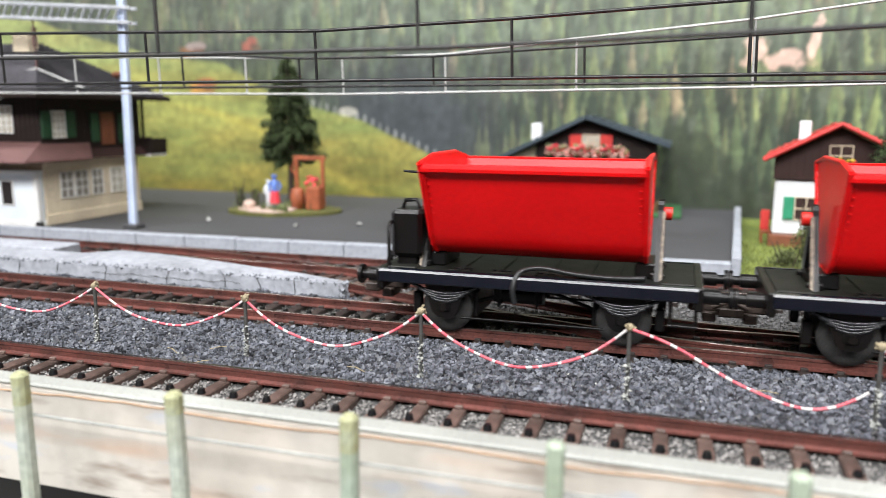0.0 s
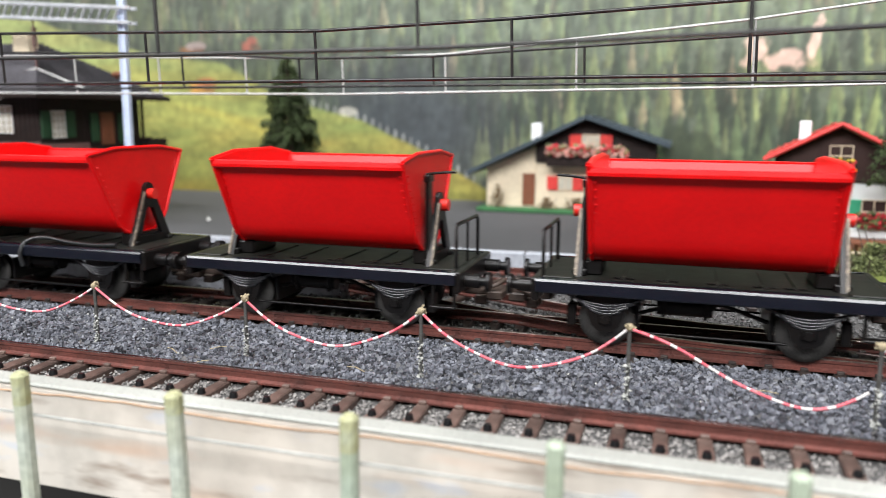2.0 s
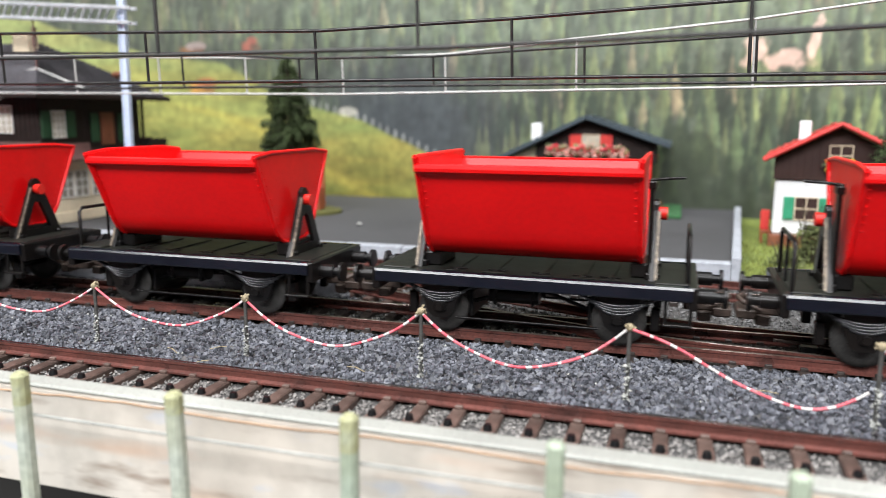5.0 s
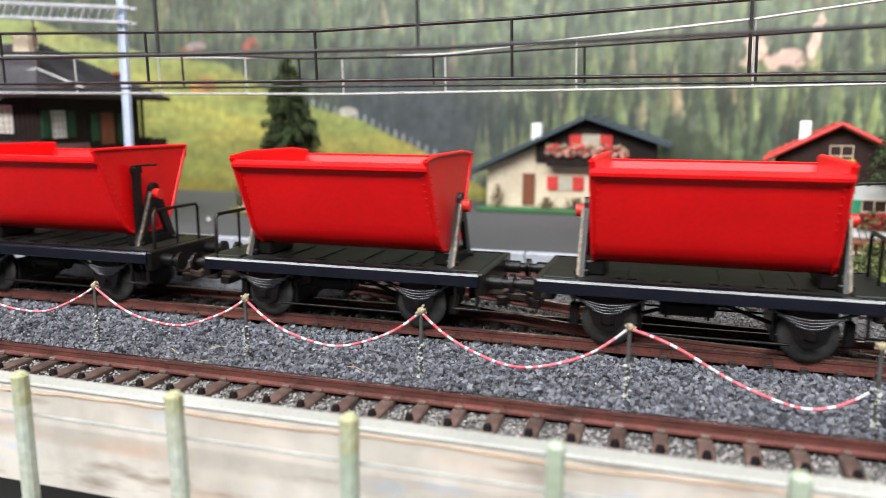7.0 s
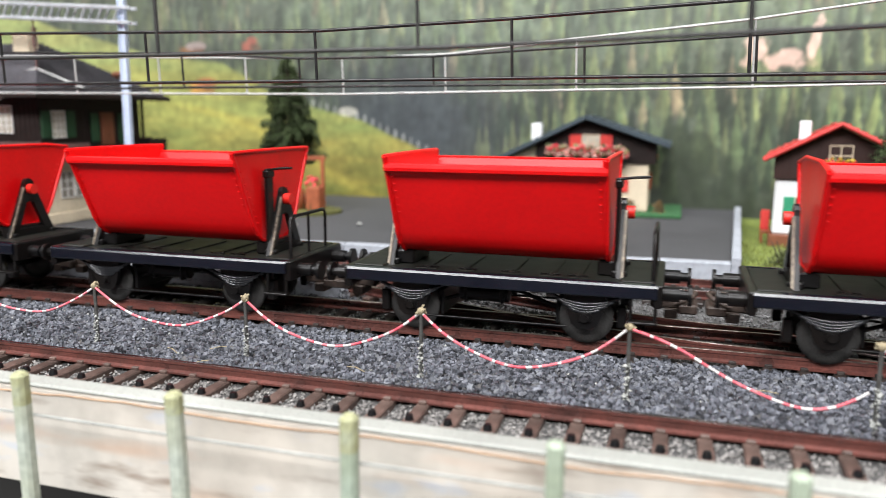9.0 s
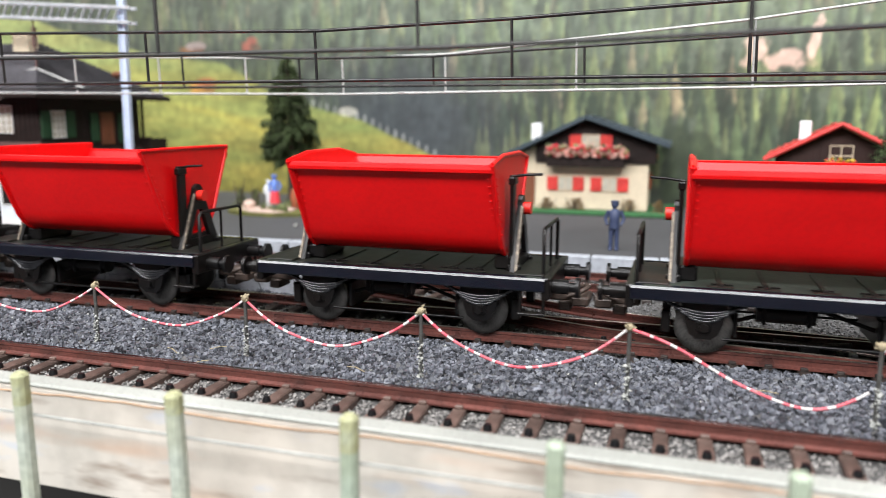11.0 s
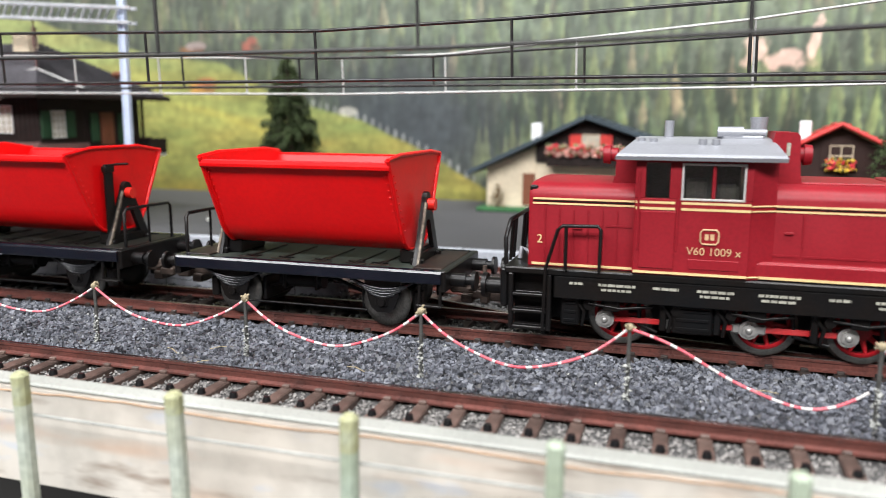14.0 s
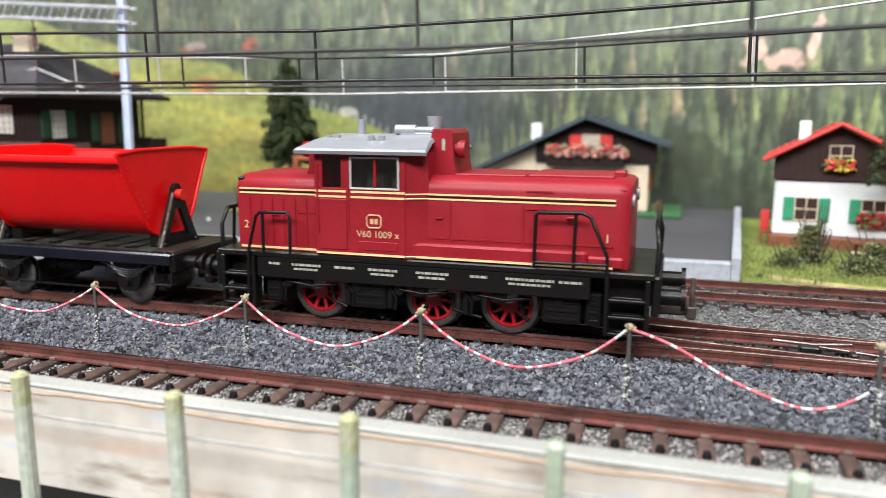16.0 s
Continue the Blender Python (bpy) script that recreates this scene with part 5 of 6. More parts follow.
# ---- houses ----
def window_on(parent, m, w, h, frame_mat, pane_mat, cols=2, rows=2, shutters=None, sw=0.5, label=""):
    """A window lying on a wall; in its own space x runs along the wall, z up, -y outward."""
    wd = part("window", Geo().box(-w / 2, w / 2, -0.25, 0.25, 0, h), pane_mat, parent, label, m)
    g = Geo()
    t = 0.45
    g.box(-w / 2 - t, w / 2 + t, -.6, .1, -t, 0, .1).box(-w / 2 - t, w / 2 + t, -.6, .1, h, h + t, .1).box(-w / 2 - t, -w / 2, -.6, .1, 0, h, .1).box(w / 2, w / 2 + t, -.6, .1, 0, h, .1)
    for i in range(1, cols):
        x = -w / 2 + w * i / cols
        g.box(x - .22, x + .22, -.5, 0, 0, h)
    for i in range(1, rows):
        z = h * i / rows
        g.box(-w / 2, w / 2, -.48, 0, z - .22, z + .22)
    part("frame", g, frame_mat, wd)
    if shutters:
        for s in (-1, 1):
            x = s * (w / 2 + .6 + w * sw / 2)
            g = Geo().box(x - w * sw / 2, x + w * sw / 2, -.8, 0, -.3, h + .3, .12)
            for k in range(5):
                g.box(x - w * sw * .38, x + w * sw * .38, -.95, -.7, h * (k + .5) / 5 - .25, h * (k + .5) / 5 + .25)
            part("shutter", g, shutters, wd)
    return wd


def flowers(parent, m, w, mats, n=30, name="flower_box", dep=1.4, lush=1.0):
    rnd = random.Random(int(w * 100) + n)
    fb = part(name, Geo().box(-w / 2, w / 2, -dep, 0, -1.4, 0, .2), M["door_brown"], parent, "flower box in bloom", m)
    for mt in mats + [M["leaf"]]:
        g = Geo()
        for k in range(n // len(mats)):
            g.stone((rnd.uniform(-w / 2, w / 2), rnd.uniform(-dep - .8, 0), lush * rnd.uniform(-1.2, 2.2)), lush * rnd.uniform(.45, .95), rnd)
        tagged(part("blossom", g, mt, fb), kind="stuff")
    return fb


def gable_roof(parent, left, apex, right, y0, y1, t, mat, boards=True):
    """Two roof slabs over a gable; points are (x, z)."""
    for a, b, s in ((left, apex, -1), (apex, right, 1)):
        d = Vector((b[0] - a[0], b[1] - a[1])).normalized()
        nrm = Vector((-d.y, d.x)) * t
        quad = [(a[0], a[1]), (b[0], b[1]), (b[0] + nrm.x, b[1] + nrm.y), (a[0] + nrm.x, a[1] + nrm.y)]
        r = part("roof", Geo().prism([(z, x) for x, z in quad][::-1], y0, y1, 1), mat, parent)
        g = Geo()
        n = 9
        for k in range(n):
            f = (k + .5) / n
            px, pz = a[0] + (b[0] - a[0]) * f + nrm.x, a[1] + (b[1] - a[1]) * f + nrm.y
            g.box(px - .5, px + .5, y0 + .1, y1 - .1, pz - .1, pz + .35, .1)
        part("roof_battens", g, mat, r)


def station():
    s = thing("station_building", "alpine station house with cream ground floor and dark timber storey", "house", at(0, 0, 3))
    X0, X1, Y0, Y1 = -400, -250.5, 77, 135
    part("ground_floor", Geo().box(X0, X1, Y0, Y1, 0, 31, .4), M["cream_wall"], s, "cream plastered ground floor")
    part("plinth", Geo().box(X0, X1 + .5, Y0 - .5, Y1 + .5, 0, 4.6, .3), M["cream_wall"], s, "pale plinth")
    up = part("upper_floor", Geo().box(X0, X1 + .6, Y0 - .6, Y1 + .6, 31, 55, .4), M["dark_wood"], s, "dark timber upper floor")
    g = Geo()
    for k in range(24):
        g.box(X1 + .5, X1 + .85, Y0 + k * 2.5, Y0 + k * 2.5 + 2.1, 31.3, 55, .08)
    for k in range(26):
        g.box(X1 - 66 + k * 2.5, X1 - 66 + k * 2.5 + 2.1, Y0 - .85, Y0 - .5, 31.3, 55, .08)
    tagged(part("cladding", g, M["dark_wood"], up), kind="stuff")

    def side(y, z):
        return at(X1, y, z, 0, 0, 90)
    for y, w in ((89, 6.5), (97.5, 7), (107, 6), (119.5, 7.5)):
        window_on(s, side(y, 11), w, 10.5, M["white_paint"], M["pane_light"] if y > 115 else M["pane_grey"], 2, 3)
    window_on(s, at(X1 + .9, 86, 36.5, 0, 0, 90), 6.8, 10.5, M["white_paint"], M["pane_light"], 3, 4, M["shutter_dark"], .75)
    window_on(s, at(X1 + .9, 124.5, 33.5, 0, 0, 90), 4.5, 12.5, M["shutter_dark"], M["shutter_dark"], 1, 2)
    dr = part("door", Geo().box(-4, 4, -.7, .2, 0, 14.5, .2), M["door_brown"], s, "brown timber balcony door", at(X1 + .9, 114.5, 32.5, 0, 0, 90))
    part("door_panels", Geo().box(-2.8, -.4, -.95, -.6, 1.5, 6, .15).box(.4, 2.8, -.95, -.6, 1.5, 6, .15).box(-2.8, -.4, -.95, -.6, 7.5, 13, .15).box(.4, 2.8, -.95, -.6, 7.5, 13, .15), M["door_brown"], dr)
    part("shutter", Geo().box(-2.4, 2.4, -.8, 0, 0, 12.5, .15), M["shutter_dark"], s, "dark green shutter", at(X1 + .9, 106.5, 34, 0, 0, 90))
    window_on(s, at(-267.5, Y0 - .8, 38.5), 8.5, 10.5, M["white_paint"], M["pane_light"], 3, 4)
    # canopy between the storeys
    cn = part("canopy", Geo().add([(X0, 62, 27.4), (-250, 62, 27.4), (-250, 98, 27.4), (X0, Y0, 35), (X1, Y0, 35), (X1, 104, 34.6), (-244, 98, 27.4), (-244, 62, 27.4)],
             [(0, 7, 4, 3), (7, 6, 5, 4)]).box(X0, -244, 62, 98, 26.6, 27.5, .2), M["canopy"], s, "red-brown sheet canopy")
    part("porch_gable", Geo().prism([(27.0, -246.5), (27.0, -250.5), (32.0, -250.5)][::-1], 99, 137, 1), M["brown_wall"], s, "dark brown porch eave")
    # bay in front
    by = part("bay", Geo().box(X0, -250.9, 73.4, Y0, 0, 22.6, .4), M["pale_blue"], s, "pale painted bay")
    part("bay_trim", Geo().box(X0, -250.3, 72.8, Y0, 21.6, 23.2, .2).box(-252.6, -250.3, 72.8, 75, 0, 22, .2).box(X0, -250.3, 72.8, Y0, 0, 2.4, .2), M["white_paint"], by)
    window_on(s, at(-266.0, 73.2, 9.0), 5.6, 9.5, M["white_paint"], M["pane_dark"], 1, 1)
    window_on(s, at(-279, 73.2, 9.0), 5.6, 9.5, M["white_paint"], M["pane_dark"], 1, 1)
    # hipped slate roof
    e0, e1, f0, f1, z = X0, -241, 67, 148, 54.2
    rz, ry, rx = 77.6, 108, -278
    g = Geo().add([(e0, f0, z), (e1, f0, z), (e1, f1, z), (e0, f1, z), (e0, ry, rz), (rx, ry, rz)], [(0, 1, 5, 4), (1, 2, 5), (2, 3, 4, 5), (3, 2, 1, 0)])
    rf = part("roof", g, M["roof_slate"], s, "grey slate hipped roof")
    part("eaves_board", Geo().box(e0, e1 + .6, f0 - .6, f0 + 1.4, z - 1.8, z + .3, .2), M["dark_wood"], rf, "dark eaves board")
    part("eaves_board", Geo().box(e1 - 1.4, e1 + .6, f0 + 1.4, f1 + .6, z - 1.8, z + .3, .2), M["dark_wood"], rf, "dark eaves board")
    # slate courses
    for k in range(26):
        f = k / 26
        ya, za, xa = f0 + (ry - f0) * f, z + (rz - z) * f, e1 + (rx - e1) * f
        yb = f1 + (ry - f1) * f
        c = Geo().box(e0, xa + .2, ya - .15, ya + 1.2, za + .1, za + .65, .1).box(xa - 1.2, xa + .15, ya, yb, za + .1, za + .65, .1)
        tagged(part("slate_course", c, M["roof_slate"], rf), kind="stuff")
    for k in range(16):
        y = Y0 + 4 + k * 4.6
        part("rafter_end", Geo().box(X1, e1 - 1.4, y - .7, y + .7, z - 1.6, z - .3, .1), M["dark_wood"], rf)
    part("chimney", Geo().box(-281.4, -272.6, 97, 103, 62, 80.6, .4), M["cream_wall"], s, "cream plastered chimney")
    # rear balcony with posts
    bl = part("balcony", Geo().box(X1 - 2, X1 + 5.4, 137, 150, 26.0, 27.2, .2), M["white_wall"], s, "small timber balcony")
    part("balustrade", Geo().box(X1 - 2, X1 + 5.8, 137, 138, 27.2, 34.6, .2).box(X1 + 4.6, X1 + 5.8, 138, 150, 27.2, 34.6, .2), M["dark_wood"], bl)
    part("handrail", Geo().box(X1 - 2.4, X1 + 6.4, 136.6, 138.4, 34.6, 35.4, .15), M["brown_wall"], bl)
    part("post", Geo().box(X1 - 2.8, X1 - 1.6, 142, 143.4, 34, 54, .2), M["dark_wood"], bl)
    part("finial", Geo().ball((-245, 118, 63.6), 2.0, 10, 6, (1.4, 1, .8)), M["door_brown"], s, "brown round ornament")


def chalet():
    c = thing("chalet", "white and dark timber chalet with red shutters and blue-black roof", "house", at(0, 190, 5))
    Y1 = 30
    lx, rx, ax = -90.5, -9, -42.2
    part("ground_floor", Geo().box(-66, -13.5, 0, Y1, 0, 22.4, .4), M["cream_wall"], c, "cream plastered ground floor")
    side = [(-90.5, 0), (-65.9, 0), (-65.9, 29.5), (-90.5, 19.0)]
    part("side_wing", Geo().prism([(z, x) for x, z in side][::-1], 1.5, Y1, 1), M["cream_wall"], c, "cream side wing")
    gable = [(-66, 22), (-10.5, 22), (-10.5, 30.6), (-42.2, 41.6), (-66, 30.2)]
    g = part("gable", Geo().prism([(z, x) for x, z in gable][::-1], -1.0, Y1, 1), M["dark_wood"], c, "dark timber gable")
    b = Geo()
    for k in range(9):
        b.box(-65.5, -11, -1.3, -.9, 22.4 + k * 1.05, 23.2 + k * 1.05, .05)
    tagged(part("cladding", b, M["dark_wood"], g), kind="stuff")
    gable_roof(c, (-98.5, 15.6), (ax, 42.6), (-4.5, 29.8), -7, Y1 + 4, 1.8, M["roof_blue"])
    part("chimney", Geo().box(-70.8, -66, 12, 17, 30, 40.4, .3), M["white_wall"], c, "white chimney")
    window_on(c, at(-40.2, -1.1, 28), 7.6, 7.0, M["frame_cream"], M["pane_light"], 3, 2, M["shutter_red"], .72)
    bl = part("balcony", Geo().box(-60, -24, -6.5, -1, 20.6, 22, .2).box(-60, -24, -6.6, -5.8, 22, 26.4, .2), M["dark_wood"], c, "dark timber balcony")
    for k in range(12):
        part("baluster", Geo().box(-59 + k * 3, -58 + k * 3, -7.0, -6.5, 21, 26.4, .1), M["dark_wood"], bl)
    for x in (-54, -41.5, -29):
        flowers(c, at(x, -6.6, 27.2), 12.5, [M["flower_pink"], M["flower_red"], M["flower_pink"]], 75, lush=1.5)
    for x in (-51.6, -31):
        window_on(c, at(x, -.2, 9.2), 6.0, 6.0, M["frame_cream"], M["pane_light"], 2, 1, M["shutter_red"], .85)
    part("door", Geo().box(-3, 3, -.6, .2, 0, 15.4, .2), M["door_brown"], c, "dark brown house door", at(-69.6, 1.4, 1))
    window_on(c, at(-13.4, 14, 10, 0, 0, 90), 5, 7, M["door_brown"], M["pane_dark"], 1, 1, M["orange"], .5)
    part("side_flowers", Geo().box(-13.4, -10, 8, 22, 24, 26, .3), M["orange"], c, "orange balcony box")
    mat = thing("green_base", "green felt base plate under the chalet", "base", kind="structure", geo=Geo().box(-94, 2, 183, 227, 2.9, 5.0, .5), mat=M["green_mat"])
    for x, w in ((-60, 12), (-46, 16), (-22, 18), (-84, 9), (-8, 7)):
        bush("low hedge of dry orange-brown foliage at the chalet", x, 187.5, 4.8, w, 3.5, 5.6 if x > -80 else 11, M["leaf_dry"], 260)


def cottage():
    c = thing("cottage", "white cottage with brown gable, green shutters and red roof", "house", at(35.6, 145, -1, 0, 0, -8) @ at(-35.2, 0, 0))
    Y1 = 44
    part("ground_floor", Geo().box(35.2, 78, 0, Y1, 4.6, 26, .8), M["white_wall"], c, "white plastered ground floor")
    part("plinth", Geo().box(34.2, 82, -2.5, Y1, 0, 4.6, .3), M["door_brown"], c, "brown base step")
    g = [(34.6, 26), (78.6, 26), (78.6, 34.4), (56.5, 45.8), (34.6, 34.4)]
    gb = part("gable", Geo().prism([(z, x) for x, z in g][::-1], -.8, Y1, 1), M["brown_wall"], c, "dark brown gable")
    b = Geo()
    for k in range(17):
        b.box(35 + k * 2.5, 37.42 + k * 2.5, -.92, -.7, 26.2, 34.2 + max(0, 10.3 - abs(56.5 - 36 - k * 2.5) * .53), .06)
    tagged(part("cladding", b, M["brown_wall"], gb), kind="stuff")
    gable_roof(c, (31.0, 32.8), (56.5, 46.2), (83.2, 32.6), -5, Y1 + 4, 1.6, M["roof_red"])
    part("bargeboard", Geo().tube([(31.0, -5.2, 33.6), (56.5, -5.2, 47.2), (83.2, -5.2, 33.4)], .8, 6), M["roof_red"], c, "bright red roof edge")
    part("chimney", Geo().box(42.2, 46.4, 10, 15, 37, 48.2, .3), M["white_wall"], c, "white chimney")
    window_on(c, at(46.8, -.1, 11), 7.4, 8.2, M["frame_cream"], M["brown_wall"], 2, 2, M["shutter_green"], .5)
    window_on(c, at(69.4, -.1, 11), 7.4, 8.2, M["frame_cream"], M["brown_wall"], 2, 2, M["shutter_green"], .5)
    flowers(c, at(69.4, -1, 11.4), 10, [M["flower_red"]], 60, lush=1.5)
    window_on(c, at(57, -1.0, 32), 7.2, 7.0, M["frame_cream"], M["brown_wall"], 2, 2)
    flowers(c, at(57, -1.4, 31.6), 10, [M["flower_yellow"], M["flower_red"], M["flower_yellow"]], 70, lush=1.25)
    be = thing("bench", "reddish garden bench against the cottage wall", "bench", at(34.2, 152, -1))
    part("seat", Geo().box(-2, 2, -2, 2, 4, 5, .2), M["orange"], be)
    part("backrest", Geo().box(-2, 1.4, 1.4, 2.2, 5, 13, .4), M["shutter_red"], be)
    for x in (-1.5, 1.5):
        part("leg", Geo().box(x - .4, x + .4, -1.6, -.8, 0, 4, .1), M["orange"], be)
        part("leg", Geo().box(x - .4, x + .4, .8, 1.6, 0, 4, .1), M["orange"], be)
    tb = thing("garden_table", "brown timber table and bench boards before the cottage", "table", at(72, 128, -1))
    part("top", Geo().box(-12, 14, -4, 4, 5, 6, .2), M["door_brown"], tb)
    part("lower_board", Geo().box(-12, 14, -6, -4.6, 1.8, 2.8, .2), M["frame_cream"], tb)
    for x in (-9, 11):
        part("leg", Geo().box(x - .7, x + .7, -3, 3, 0, 5, .1), M["door_brown"], tb)


# ---- plants and figures ----
def bush(label, x, y, z, w, d, h, mat, n, twigs=0, seed=None):
    rnd = random.Random(int(abs(x) * 31 + w))
    b = thing("bush", label, "bush", at(x, y, z))
    g = Geo()
    for k in range(max(4, twigs)):
        a, r = rnd.uniform(0, 6.28), rnd.uniform(0.2, 1)
        tx, ty, tz = math.cos(a) * r * w * .5, math.sin(a) * r * d * .5, h * rnd.uniform(.6, 1.1 if not twigs else 1.6)
        g.tube([(tx * .4, ty * .4, 0), (tx * .7, ty * .7, tz * .55), (tx + rnd.uniform(-1, 1), ty, tz)], [.35, .25, .12], 5)
    tagged(part("brushwood", g, M["bark"], b), kind="stuff")
    g = Geo()
    for k in range(n):
        a, r, u = rnd.uniform(0, 6.28), math.sqrt(rnd.random()), rnd.random()
        f = (1 - u * .7) * (0.7 + .3 * math.sin(a * 3 + x))
        px, py, pz = math.cos(a) * r * w * .55 * f, math.sin(a) * r * d * .55 * f, u * h
        s = rnd.uniform(.35, .9)
        dx, dy, dz = (rnd.uniform(-1, 1) * s for _ in range(3))
        ex, ey, ez = (rnd.uniform(-1, 1) * s for _ in range(3))
        g.add([(px, py, pz), (px + dx, py + dy, pz + abs(dz)), (px + dx + ex, py + dy + ey, pz + ez), (px + ex, py + ey, pz + ez - dz * .3)], [(0, 1, 2, 3)])
    tagged(part("leaves", g, mat, b), kind="stuff")
    return b


def conifer(label, x, y, z, h, w, n, seed, bare=0.16):
    rnd = random.Random(seed)
    t = thing("spruce", label, "tree", at(x, y, z))
    part("trunk", Geo().tube([(0, 0, 0), (.5, 0, h * .3), (.2, .3, h * .7), (0, 0, h * .97)], [2.0, 1.5, .8, .2], 8), M["bark"], t)
    limbs, g = Geo(), Geo()
    tiers = 21
    for k in range(tiers):
        f = k / (tiers - 1)
        zc = h * (bare + (1 - bare) * f * .97)
        rad = w * .5 * (1 - f) ** .7 * rnd.uniform(.7, 1.15) + 1.2
        if f < .08:
            rad *= .7
        m = 9 if f < .75 else 6
        for j in range(m):
            a = rnd.uniform(0, 6.28)
            L = rad * rnd.uniform(.65, 1.15)
            dz = -L * rnd.uniform(.05, .3)
            ex, ey = math.cos(a) * L, math.sin(a) * L
            limbs.tube([(0, 0, zc), (ex * .6, ey * .6, zc + dz * .4), (ex, ey, zc + dz)], [.35, .25, .1], 4)
            q = int(n * (L / (w * .5)) / (tiers * 6)) + 6
            for i in range(q):
                u = rnd.uniform(.12, 1.05)
                px, py, pz = ex * u, ey * u, zc + dz * u + rnd.uniform(-1.9, 1.7)
                s = rnd.uniform(1.0, 2.7) * (1.15 - .35 * u) * h / 72
                b = a + rnd.uniform(-1.4, 1.4)
                vx, vy, vz = math.cos(b) * s, math.sin(b) * s, rnd.uniform(-.7, .35) * s
                wx, wy = -math.sin(b) * s * .22, math.cos(b) * s * .22
                g.add([(px - wx, py - wy, pz), (px + wx, py + wy, pz), (px + vx, py + vy, pz + vz)], [(0, 1, 2)])
                g.add([(px, py, pz - s * .2), (px + vx * .9, py + vy * .9, pz + vz - .2 * s), (px + vx * .3, py + vy * .3, pz + s * .3)], [(0, 1, 2)])
    tagged(part("limbs", limbs, M["bark"], t), kind="stuff")
    tagged(part("crown", g, M["needles"], t, "dark green ragged needle crown"), kind="stuff")
    return t


def figure(label, x, y, z, h, mat, rz=0):
    g = Geo()
    k = h / 18
    for s in (-1, 1):
        g.tube([(s * 1.1 * k, 0, 0), (s * 1.0 * k, 0, 4 * k), (s * .9 * k, 0, 8.6 * k)], [.75 * k, .8 * k, 1.05 * k], 8)
        g.box(s * 1.1 * k - .7 * k, s * 1.1 * k + .7 * k, -1.6 * k, .8 * k, 0, .9 * k, .3 * k)
        g.tube([(s * 2.0 * k, 0, 14.2 * k), (s * 3.3 * k, .3 * k, 11.4 * k), (s * 2.3 * k, -1.2 * k, 9.2 * k)], [.8 * k, .7 * k, .5 * k], 7)
    g.tube([(0, 0, 8 * k), (0, 0, 11 * k), (0, 0, 14.2 * k), (0, 0, 15 * k)], [1.9 * k, 1.7 * k, 2.2 * k, .8 * k], 10)
    g.ball((0, 0, 16.4 * k), 1.35 * k, 10, 7)
    g.cyl((0, 0, 17.0 * k), 1.5 * k, .9 * k, 2, 12)
    return thing("figurine", label, "figurine", at(x, y, z, 0, 0, rz), geo=g, mat=mat)


